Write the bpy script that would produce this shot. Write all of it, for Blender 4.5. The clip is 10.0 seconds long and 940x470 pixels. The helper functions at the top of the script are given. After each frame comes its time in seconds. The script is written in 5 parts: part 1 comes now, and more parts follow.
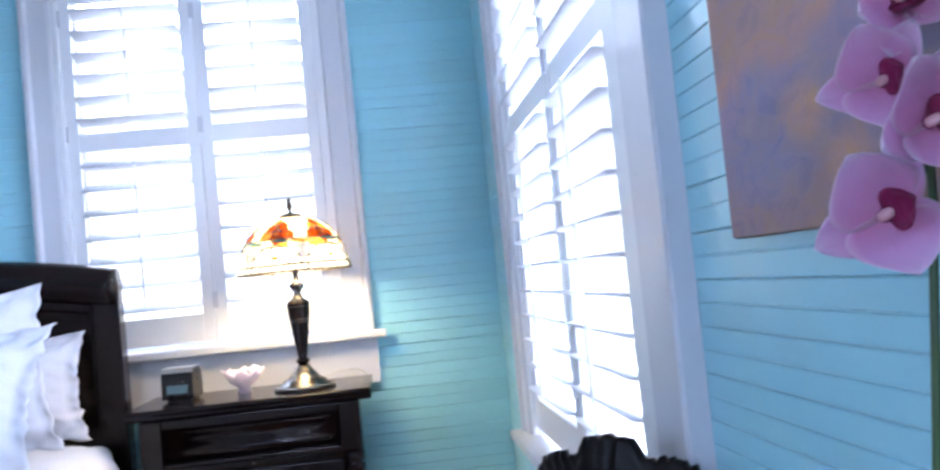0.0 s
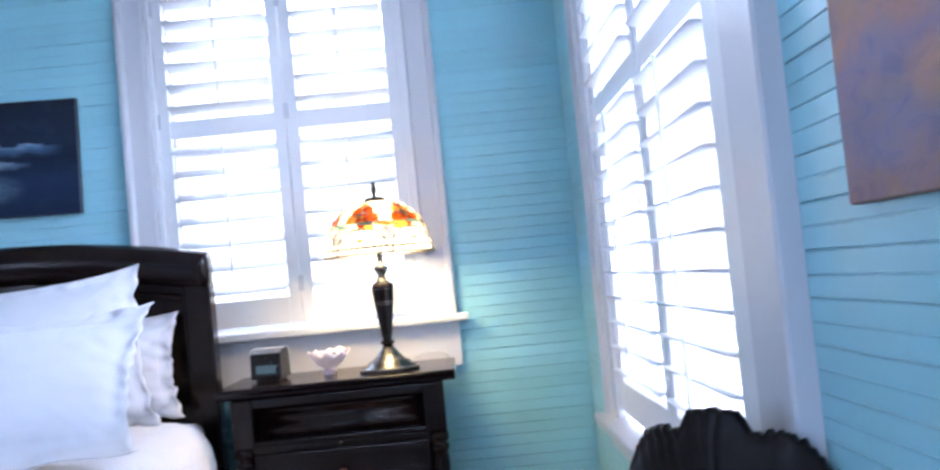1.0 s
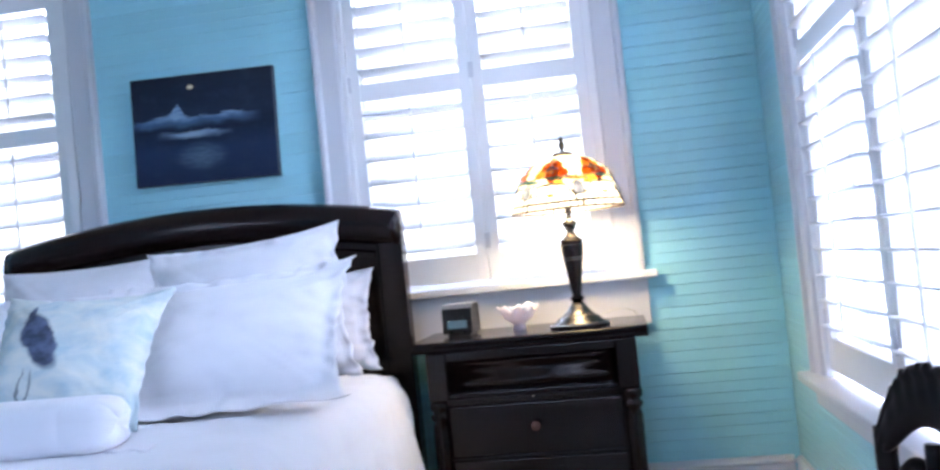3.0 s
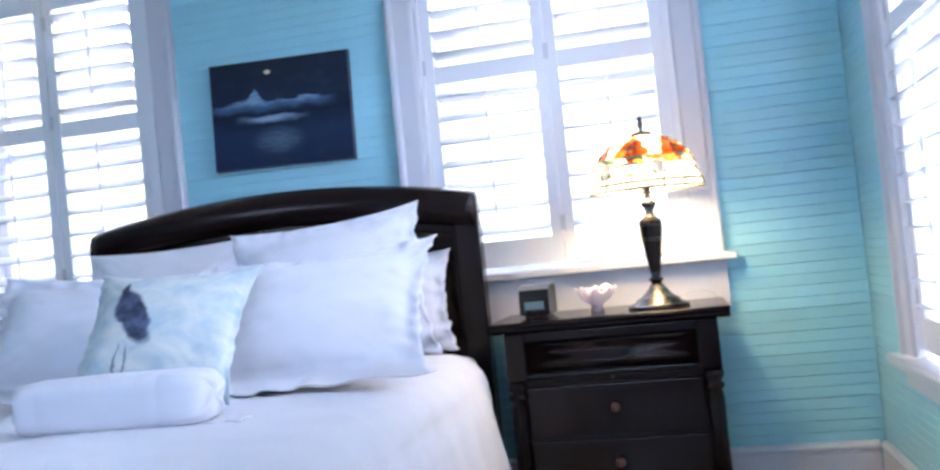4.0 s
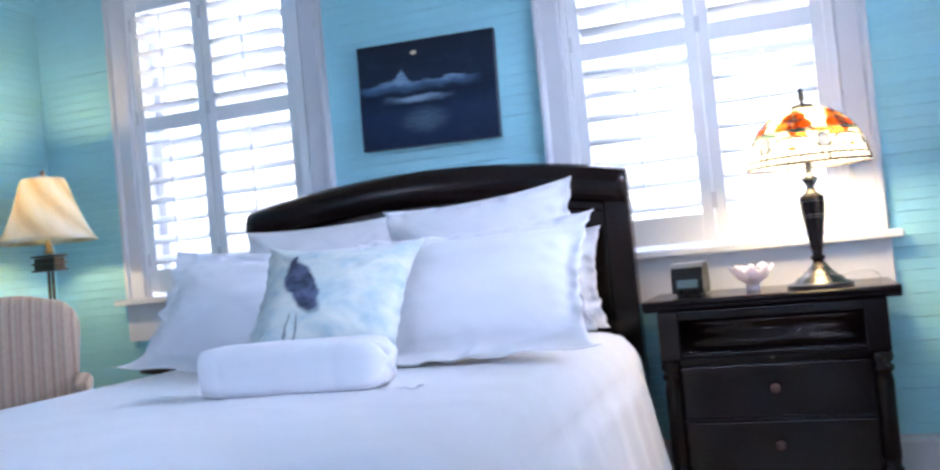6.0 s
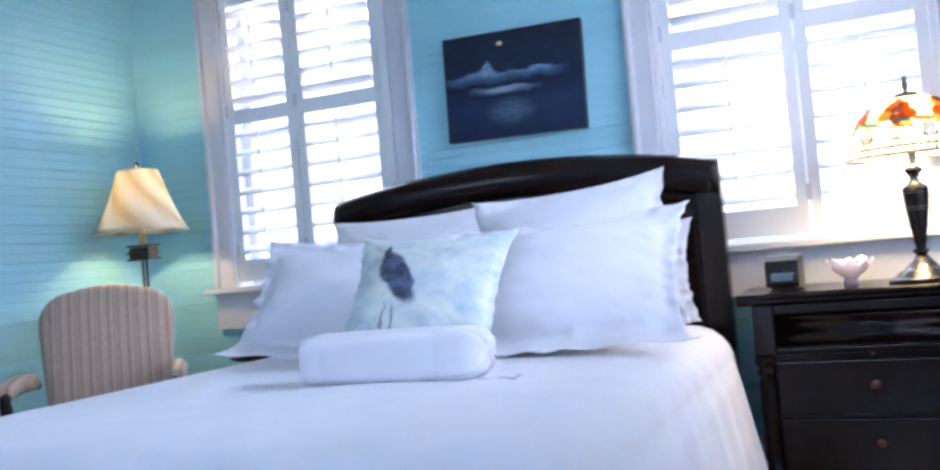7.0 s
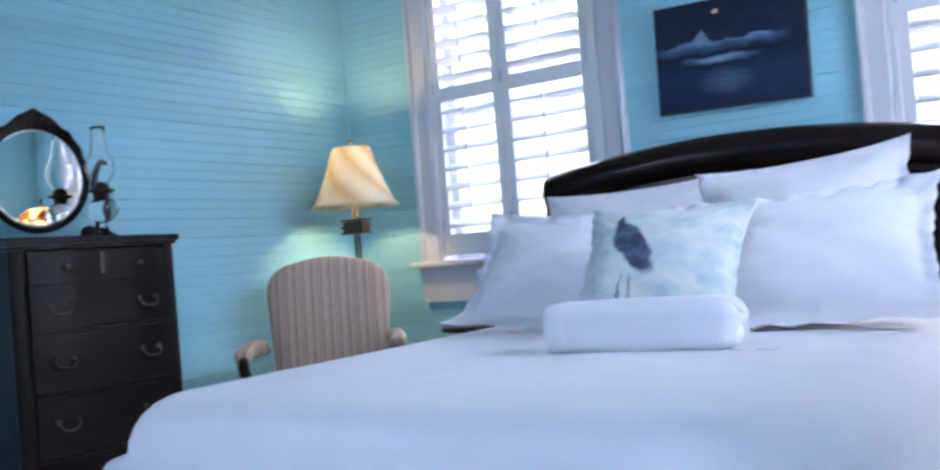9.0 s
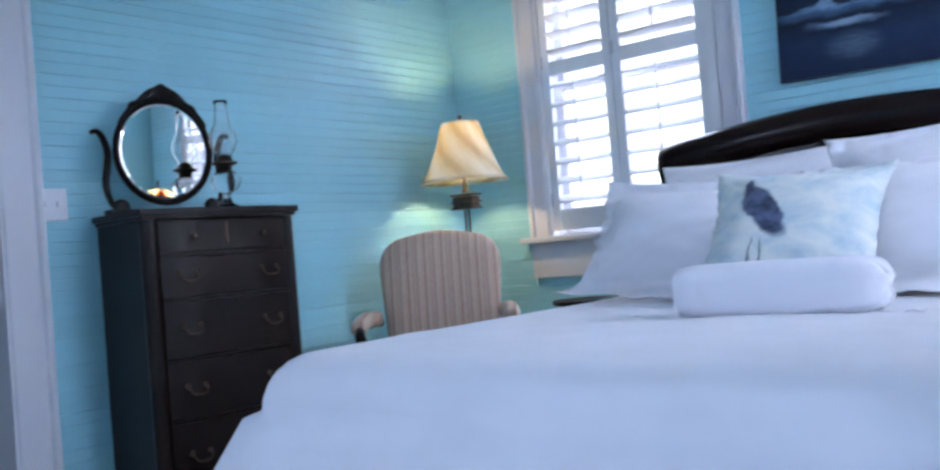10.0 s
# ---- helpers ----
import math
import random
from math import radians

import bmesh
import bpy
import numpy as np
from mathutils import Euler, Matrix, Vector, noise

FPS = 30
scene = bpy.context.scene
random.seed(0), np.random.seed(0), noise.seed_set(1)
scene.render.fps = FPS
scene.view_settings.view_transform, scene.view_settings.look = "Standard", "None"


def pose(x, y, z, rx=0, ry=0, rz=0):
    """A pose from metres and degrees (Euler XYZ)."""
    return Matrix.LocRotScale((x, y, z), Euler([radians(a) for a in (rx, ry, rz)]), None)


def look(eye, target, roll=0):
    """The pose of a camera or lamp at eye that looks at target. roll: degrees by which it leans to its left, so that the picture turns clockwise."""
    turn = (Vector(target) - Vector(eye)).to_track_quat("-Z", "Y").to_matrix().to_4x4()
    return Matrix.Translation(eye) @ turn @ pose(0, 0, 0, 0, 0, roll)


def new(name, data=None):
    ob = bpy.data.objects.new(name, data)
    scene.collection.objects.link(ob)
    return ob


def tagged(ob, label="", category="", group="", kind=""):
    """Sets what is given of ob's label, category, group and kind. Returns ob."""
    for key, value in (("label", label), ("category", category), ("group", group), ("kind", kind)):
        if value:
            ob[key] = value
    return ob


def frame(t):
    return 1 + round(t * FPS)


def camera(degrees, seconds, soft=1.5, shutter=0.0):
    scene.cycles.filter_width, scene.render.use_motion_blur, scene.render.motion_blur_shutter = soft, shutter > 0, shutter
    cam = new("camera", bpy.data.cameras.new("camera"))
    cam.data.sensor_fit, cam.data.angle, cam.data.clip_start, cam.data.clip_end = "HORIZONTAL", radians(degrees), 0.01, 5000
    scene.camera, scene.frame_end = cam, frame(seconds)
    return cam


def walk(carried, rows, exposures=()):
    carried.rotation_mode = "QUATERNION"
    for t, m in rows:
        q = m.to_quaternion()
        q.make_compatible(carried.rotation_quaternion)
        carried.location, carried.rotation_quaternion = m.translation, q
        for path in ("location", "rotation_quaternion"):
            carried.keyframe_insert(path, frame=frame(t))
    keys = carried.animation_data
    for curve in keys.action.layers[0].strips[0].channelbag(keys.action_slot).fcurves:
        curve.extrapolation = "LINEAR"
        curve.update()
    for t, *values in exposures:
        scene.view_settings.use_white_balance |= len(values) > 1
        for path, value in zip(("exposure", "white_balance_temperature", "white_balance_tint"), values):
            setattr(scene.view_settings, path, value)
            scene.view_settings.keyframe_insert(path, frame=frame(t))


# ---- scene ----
cam = camera(54.01, 10.0, soft=2.6, shutter=0.5)
PATH = [
    (0.0, pose(0.027, -0.067, 1.116, 92.62, 5.67, -5.11)),
    (0.5, pose(0.002, -0.072, 1.102, 92.69, 5.54, -2.85)),
    (1.0, pose(-0.024, -0.067, 1.091, 92.50, 5.54, -0.77)),
    (1.5, pose(-0.055, -0.065, 1.080, 92.28, 5.69, 1.60)),
    (2.0, pose(-0.082, -0.059, 1.067, 92.22, 5.60, 4.07)),
    (2.5, pose(-0.111, -0.056, 1.054, 92.02, 5.65, 6.63)),
    (3.0, pose(-0.148, -0.052, 1.042, 91.74, 5.76, 9.01)),
    (4.5, pose(-0.268, -0.069, 0.996, 91.61, 5.67, 14.04)),
    (5.0, pose(-0.300, -0.071, 0.988, 91.69, 5.58, 15.79)),
    (5.5, pose(-0.340, -0.080, 0.978, 91.66, 5.53, 17.51)),
    (7.0, pose(-0.454, -0.116, 0.978, 91.54, 5.06, 23.57)),
    (7.5, pose(-0.505, -0.129, 0.976, 91.57, 4.88, 25.66)),
    (8.0, pose(-0.549, -0.165, 0.978, 91.43, 4.90, 27.91)),
    (8.5, pose(-0.599, -0.197, 0.974, 91.35, 4.78, 30.40)),
    (9.0, pose(-0.654, -0.214, 0.960, 91.29, 4.65, 33.47)),
    (9.5, pose(-0.700, -0.230, 0.930, 91.15, 4.62, 36.43)),
    (10.0, pose(-0.743, -0.250, 0.898, 91.06, 4.66, 39.20)),
]
walk(cam, PATH, exposures=[(0.0, 0.62, 6250, 14), (2.0, 0.54, 6300, 14), (5.5, 0.65, 6400, 14), (8.5, 0.57, 6400, 14), (10.0, 0.42, 6350, 14)])

# ---- plan: metres, z up; the head wall faces the camera along y ----
YW, XL, XR, YS, CEIL = 3.69, -3.97, 0.475, -3.40, 3.05

# ---- world, sun and window light ----
world = bpy.data.worlds.new("sky")
scene.world = world
world.use_nodes = True
wn = world.node_tree.nodes
sky = wn.new("ShaderNodeTexSky")
sky.sky_type, sky.sun_disc = "NISHITA", False
sky.sun_elevation, sky.sun_rotation = radians(48), radians(200)
wn["Background"].inputs["Strength"].default_value = 0.15
world.node_tree.links.new(sky.outputs[0], wn["Background"].inputs["Color"])

sun = new("sun", bpy.data.lights.new("sun", "SUN"))
sun.data.energy, sun.data.angle, sun.data.color = 2.5, radians(0.6), (1.0, 0.95, 0.88)
sun.matrix_world = look((-1.0, -8.0, 10.0), (-1.7, 1.0, 0.0))


def sky_lamp(name, m, w, h, watts, color=(0.62, 0.735, 1.0)):
    lamp = bpy.data.lights.new(name, "AREA")
    lamp.shape, lamp.size, lamp.size_y, lamp.energy = "RECTANGLE", w, h, watts
    lamp.color = color
    ob = new(name, lamp)
    ob.matrix_world = m
    return ob


# daylight standing in the window openings
sky_lamp("window_light", look((-0.69, YW + 1.25, 3.0), (-0.69, YW, 1.6)), 1.7, 1.5, 170)
sky_lamp("window_light", look((-2.93, YW + 1.25, 3.0), (-2.93, YW, 1.6)), 1.7, 1.5, 160)
sky_lamp("window_light", look((XR + 1.25, 2.20, 3.0), (XR, 2.20, 1.4)), 2.0, 1.5, 750, (0.61, 0.73, 1.0))
# fill light: added lamp outside the unseen south window
sky_lamp("window_light", pose(-0.95, YS - 0.30, 1.75, 90, 0, 0), 2.3, 1.7, 40, (0.49, 0.655, 1.0))
# another added lamp, through an unseen west opening, brightens the east wall
sky_lamp("window_light", pose(XL - 0.30, -1.85, 1.75, 90, 0, -90), 2.3, 1.7, 76, (0.52, 0.67, 1.0))


def backdrop(name, m, w, h):
    """A plain pale sky far outside a window."""
    mat = bpy.data.materials.new("pale_sky")
    mat.use_nodes = True
    nt = mat.node_tree
    nt.nodes.remove(nt.nodes["Principled BSDF"])
    em = nt.nodes.new("ShaderNodeEmission")
    em.inputs[0].default_value, em.inputs[1].default_value = (0.92, 0.96, 1.0, 1), 1.7
    nt.links.new(em.outputs[0], nt.nodes["Material Output"].inputs[0])
    me = bpy.data.meshes.new(name)
    me.from_pydata([(-w, 0, -h), (w, 0, -h), (w, 0, h), (-w, 0, h)], [], [(0, 1, 2, 3)])
    me.materials.append(mat)
    ob = new(name, me)
    ob.matrix_world = m
    return tagged(ob, "plain bright overcast sky outside the windows", "sky", "", "structure")


backdrop("backdrop", pose(-1.7, YW + 9, 2.0), 16, 9)
backdrop("backdrop", pose(XR + 9, 2.0, 2.0, 0, 0, 90), 16, 9)


def bulb(name, at, watts, color, r=0.03):
    lamp = bpy.data.lights.new(name, "POINT")
    lamp.energy, lamp.color, lamp.shadow_soft_size = watts, color, r
    ob = new(name, lamp)
    ob.location = at
    return ob


LAMP_A = (-0.305, 3.36)     # stained glass table lamp
LAMP_B = (-3.66, 3.33)      # floor lamp in the corner
bulb("table_lamp_bulb", (*LAMP_A, 1.30), 22, (1.0, 0.78, 0.45), 0.10)
bulb("floor_lamp_bulb", (*LAMP_B, 1.46), 14, (1.0, 0.73, 0.36), 0.030)

# ---- materials ----


class Nodes:
    """Short hand for node materials."""

    def __init__(self, name):
        self.m = bpy.data.materials.new(name)
        self.m.use_nodes = True
        self.t = self.m.node_tree
        self.b = self.t.nodes["Principled BSDF"]

    def n(self, kind, **props):
        node = self.t.nodes.new(kind)
        for k, v in props.items():
            if k == "operation":
                node.operation = v
            elif k == "blend":
                node.blend_type = v
            elif k == "wave":
                node.wave_type = v
        return node

    def link(self, a, b):
        self.t.links.new(a, b)

    def val(self, node, key, v):
        s = node.inputs[key]
        if hasattr(v, "node"):
            self.link(v, s)
        else:
            s.default_value = v

    def coord(self, kind="Object"):
        return self.n("ShaderNodeTexCoord").outputs[kind]

    def scaled(self, vec, s, loc=(0, 0, 0)):
        mp = self.n("ShaderNodeMapping")
        self.link(vec, mp.inputs[0])
        mp.inputs["Scale"].default_value = s
        mp.inputs["Location"].default_value = loc
        return mp.outputs[0]

    def noise(self, vec, scale, detail=4.0, rough=0.55, dist=0.0):
        t = self.n("ShaderNodeTexNoise")
        self.link(vec, t.inputs["Vector"])
        t.inputs["Scale"].default_value, t.inputs["Detail"].default_value = scale, detail
        t.inputs["Roughness"].default_value, t.inputs["Distortion"].default_value = rough, dist
        return t.outputs[0]

    def ramp(self, fac, stops, smooth=False):
        r = self.n("ShaderNodeValToRGB")
        el = r.color_ramp.elements
        while len(el) < len(stops):
            el.new(0.5)
        for e, (p, c) in zip(el, stops):
            e.position, e.color = p, (*c, 1)
        if smooth:
            r.color_ramp.interpolation = "EASE"
        self.link(fac, r.inputs[0])
        return r.outputs[0]

    def math(self, op, a, b=0.0):
        m = self.n("ShaderNodeMath", operation=op)
        self.val(m, 0, a)
        self.val(m, 1, b)
        return m.outputs[0]

    def mix(self, fac, a, b, blend="MIX"):
        m = self.n("ShaderNodeMix")
        m.data_type, m.blend_type = "RGBA", blend
        self.val(m, 0, fac)
        for i, c in ((6, a), (7, b)):
            self.val(m, i, c if hasattr(c, "node") else (*c, 1))
        return m.outputs[2]

    def xyz(self, vec):
        s = self.n("ShaderNodeSeparateXYZ")
        self.link(vec, s.inputs[0])
        return s.outputs

    def bump(self, height, strength, distance=0.002):
        b = self.n("ShaderNodeBump")
        b.inputs["Strength"].default_value, b.inputs["Distance"].default_value = strength, distance
        self.link(height, b.inputs["Height"])
        self.link(b.outputs[0], self.b.inputs["Normal"])

    def out(self, color=None, rough=0.5, metal=0.0, coat=0.0, spec=None, sheen=0.0):
        if color is not None:
            self.val(self.b, "Base Color", color if hasattr(color, "node") else (*color, 1))
        self.val(self.b, "Roughness", rough)
        self.b.inputs["Metallic"].default_value = metal
        self.b.inputs["Coat Weight"].default_value = coat
        self.b.inputs["Coat Roughness"].default_value = 0.15
        self.b.inputs["Sheen Weight"].default_value = sheen
        if spec is not None:
            self.b.inputs["Specular IOR Level"].default_value = spec
        return self.m


def paint(name, c, rough=0.45, var=0.10, bump=0.12, per_piece=0.0):
    k = Nodes(name)
    co = k.coord()
    big, fine = k.noise(co, 1.7, 5), k.noise(co, 60, 3)
    lo = tuple(v * (1 - var) for v in c)
    hi = tuple(min(1, v * (1 + var * 0.7)) for v in c)
    col = k.ramp(big, [(0.3, lo), (0.7, hi)])
    if per_piece:
        rnd = k.n("ShaderNodeObjectInfo").outputs["Random"]
        tone = k.ramp(rnd, [(0.0, (1 - per_piece,) * 3), (1.0, (1 + per_piece * 0.3,) * 3)])
        col = k.mix(1.0, col, tone, "MULTIPLY")
    k.bump(fine, bump, 0.0015)
    return k.out(col, k.math("ADD", k.math("MULTIPLY", fine, 0.2), rough - 0.1))


def wood(name, dark, light, rough=0.32, coat=0.25, scale=(2.5, 26, 26), bump=0.03, spec=0.14):
    k = Nodes(name)
    co = k.scaled(k.coord(), scale)
    grain = k.noise(co, 1.6, 7, 0.6, 1.2)
    worn = k.noise(k.coord(), 3.0, 4)
    col = k.mix(k.math("MULTIPLY", worn, 0.35), k.ramp(grain, [(0.32, dark), (0.72, light)]), light)
    k.bump(grain, bump, 0.001)
    return k.out(col, k.math("ADD", k.math("MULTIPLY", worn, 0.14), rough - 0.06), coat=coat, spec=spec)


def cloth(name, c, scale=420, rough=0.85, wrinkle=0.20, var=0.06):
    k = Nodes(name)
    co = k.coord()
    weave = k.noise(co, scale, 2)
    soft = k.noise(k.scaled(co, (3.0, 4.0, 5.0)), 1.8, 4, 0.5, 0.4)
    both = k.math("ADD", k.math("MULTIPLY", weave, 0.05), soft)
    k.bump(both, wrinkle, 0.012)
    col = k.ramp(soft, [(0.3, tuple(v * (1 - var) for v in c)), (0.7, c)])
    return k.out(col, rough, sheen=0.15)


def plain_metal(name, c, rough=0.35):
    k = Nodes(name)
    f = k.noise(k.coord(), 45, 4)
    col = k.ramp(f, [(0.3, tuple(v * 0.6 for v in c)), (0.7, c)])
    k.bump(f, 0.1, 0.001)
    return k.out(col, k.math("ADD", k.math("MULTIPLY", f, 0.25), rough - 0.1), metal=1.0)


def glassy(name, c=(1, 1, 1), rough=0.02, ior=1.45):
    k = Nodes(name)
    k.b.inputs["Transmission Weight"].default_value = 1.0
    k.b.inputs["IOR"].default_value = ior
    return k.out(c, rough)


def glow_glass(name, c, c2, scale=30, through_light=0.55):
    """Streaky stained glass or lampshade cloth that lets lamp light through."""
    k = Nodes(name)
    f = k.noise(k.scaled(k.coord(), (1, 1, 2.2)), scale, 4, 0.6, 1.0)
    col = k.ramp(f, [(0.3, c), (0.7, c2)])
    k.out(col, 0.25)
    tr = k.n("ShaderNodeBsdfTranslucent")
    k.link(col, tr.inputs[0])
    mx = k.n("ShaderNodeMixShader")
    mx.inputs[0].default_value = through_light
    k.link(k.b.outputs[0], mx.inputs[1])
    k.link(tr.outputs[0], mx.inputs[2])
    k.link(mx.outputs[0], k.t.nodes["Material Output"].inputs[0])
    return k.m


TEAL = paint("teal_wall_paint", (0.30, 0.61, 0.695), 0.32, 0.06, 0.15, 0.05)
WHITE = paint("white_gloss_paint", (0.58, 0.58, 0.62), 0.33, 0.03, 0.08)
SHUTTER = paint("shutter_white_paint", (0.76, 0.76, 0.78), 0.35, 0.02, 0.05)
CEILING = paint("ceiling_white_paint", (0.80, 0.81, 0.81), 0.8, 0.03, 0.1)
FLOORWOOD = wood("oak_floor", (0.30, 0.19, 0.11), (0.46, 0.33, 0.21), 0.35)
ESPRESSO = wood("espresso_wood", (0.0034, 0.0014, 0.0015), (0.0088, 0.0036, 0.0032), 0.17, 0.0, bump=0.0006, spec=0.24)
REDWOOD = wood("reddish_turned_wood", (0.055, 0.022, 0.017), (0.10, 0.045, 0.034), 0.25, 0.1, spec=0.5)
MAHOGANY = wood("old_mahogany", (0.002, 0.0010, 0.0008), (0.0120, 0.0060, 0.0044), 0.34, 0.0, (24, 2.5, 24), bump=0.002, spec=0.22)
DARKWOOD = wood("dark_carved_wood", (0.0020, 0.0012, 0.0013), (0.0070, 0.0038, 0.0034), 0.34, 0.0, spec=0.16)
LINEN = cloth("white_cotton", (0.74, 0.73, 0.77))
SPREAD = cloth("white_bedspread_cotton", (0.76, 0.755, 0.80), 300, 0.85, 0.22)
BRONZE = plain_metal("dark_bronze", (0.10, 0.075, 0.055), 0.35)
DARKSILVER = plain_metal("tarnished_silver", (0.13, 0.125, 0.12), 0.22)
BRASS = plain_metal("antique_brass", (0.42, 0.30, 0.16), 0.32)
LEAD = plain_metal("lead_came", (0.13, 0.115, 0.10), 0.5)
PEWTER = plain_metal("worn_dark_brass_pull", (0.16, 0.12, 0.09), 0.4)
BLACKPLASTIC = paint("black_plastic", (0.002, 0.002, 0.0025), 0.30, 0.1, 0.02)
SILVERPLASTIC = paint("silver_plastic", (0.22, 0.23, 0.26), 0.35, 0.05, 0.05)
LCD = paint("grey_green_display", (0.16, 0.24, 0.26), 0.2, 0.1, 0.0)
GLASS = glassy("clear_glass")
PINKGLASS = glow_glass("milky_pink_glass", (0.88, 0.76, 0.80), (0.93, 0.90, 0.93), 18, 0.5)
PLASTIC_WHITE = paint("white_switch_plastic", (0.72, 0.74, 0.80), 0.3, 0.02, 0.02)
LEAF = paint("orchid_stem_green", (0.045, 0.09, 0.03), 0.45, 0.2, 0.1)
POT = paint("glazed_white_pot", (0.6, 0.6, 0.58), 0.25, 0.05, 0.05)
CREAM_GLASS = glow_glass("cream_stained_glass", (0.58, 0.47, 0.28), (0.80, 0.72, 0.52))
WHITE_GLASS = glow_glass("opal_stained_glass", (0.70, 0.66, 0.60), (0.86, 0.84, 0.80))
ORANGE_GLASS = glow_glass("orange_stained_glass", (0.26, 0.022, 0.002), (0.52, 0.12, 0.008))
GREY_GLASS = glow_glass("grey_blue_stained_glass", (0.22, 0.25, 0.32), (0.34, 0.37, 0.44))
AMBER_GLASS = glow_glass("amber_stained_glass", (0.42, 0.13, 0.012), (0.62, 0.28, 0.05))
TEAL_GLASS = glow_glass("blue_green_stained_glass", (0.04, 0.12, 0.12), (0.14, 0.30, 0.28))
_k = Nodes("silvered_mirror")
MIRROR = _k.out((0.90, 0.93, 0.92), 0.015, metal=1.0)


def shade_cloth():
    k = Nodes("cream_lampshade_cloth")
    co = k.coord()
    x, y, z = k.xyz(co)
    ang = k.math("ARCTAN2", y, x)
    sway = k.math("ADD", k.math("MULTIPLY", ang, 2.6), k.math("MULTIPLY", z, 16.0))
    swirl = k.math("ADD", k.math("MULTIPLY", k.math("SINE", k.math("MULTIPLY", sway, 2.0)), 0.5), 0.5)
    f = k.math("ADD", k.math("MULTIPLY", swirl, 0.7), k.math("MULTIPLY", k.noise(co, 14, 4), 0.4))
    col = k.ramp(f, [(0.15, (0.66, 0.56, 0.38)), (0.5, (0.82, 0.76, 0.60)), (0.9, (0.90, 0.87, 0.78))], True)
    k.out(col, 0.8)
    tr = k.n("ShaderNodeBsdfTranslucent")
    k.link(col, tr.inputs[0])
    mx = k.n("ShaderNodeMixShader")
    mx.inputs[0].default_value = 0.55
    k.link(k.b.outputs[0], mx.inputs[1])
    k.link(tr.outputs[0], mx.inputs[2])
    k.link(mx.outputs[0], k.t.nodes["Material Output"].inputs[0])
    return k.m


def stripe_cloth():
    k = Nodes("striped_upholstery")
    co = k.coord()
    x = k.xyz(co)[0]
    a = k.math("FRACT", k.math("ADD", k.math("MULTIPLY", x, 1 / 0.078), 10.0), 0)
    col = k.ramp(a, [(0.00, (0.46, 0.36, 0.31)), (0.10, (0.50, 0.40, 0.33)), (0.14, (0.24, 0.15, 0.14)), (0.26, (0.34, 0.23, 0.21)),
                     (0.30, (0.55, 0.46, 0.38)), (0.42, (0.42, 0.40, 0.36)), (0.48, (0.36, 0.25, 0.21)), (0.62, (0.50, 0.38, 0.31)),
                     (0.68, (0.26, 0.20, 0.20)), (0.80, (0.40, 0.33, 0.30)), (0.86, (0.56, 0.47, 0.38)), (0.99, (0.46, 0.36, 0.31))])
    fl = k.noise(k.scaled(co, (60, 60, 18)), 2.2, 3)
    col = k.mix(0.22, col, k.ramp(fl, [(0.35, (0.22, 0.16, 0.14)), (0.65, (0.58, 0.52, 0.44))]))
    col = k.mix(0.25, col, (0.44, 0.38, 0.33))
    col = k.mix(1.0, col, (1.0, 0.88, 0.78), "MULTIPLY")
    k.bump(k.noise(co, 350, 2), 0.25, 0.001)
    return k.out(col, 0.85)


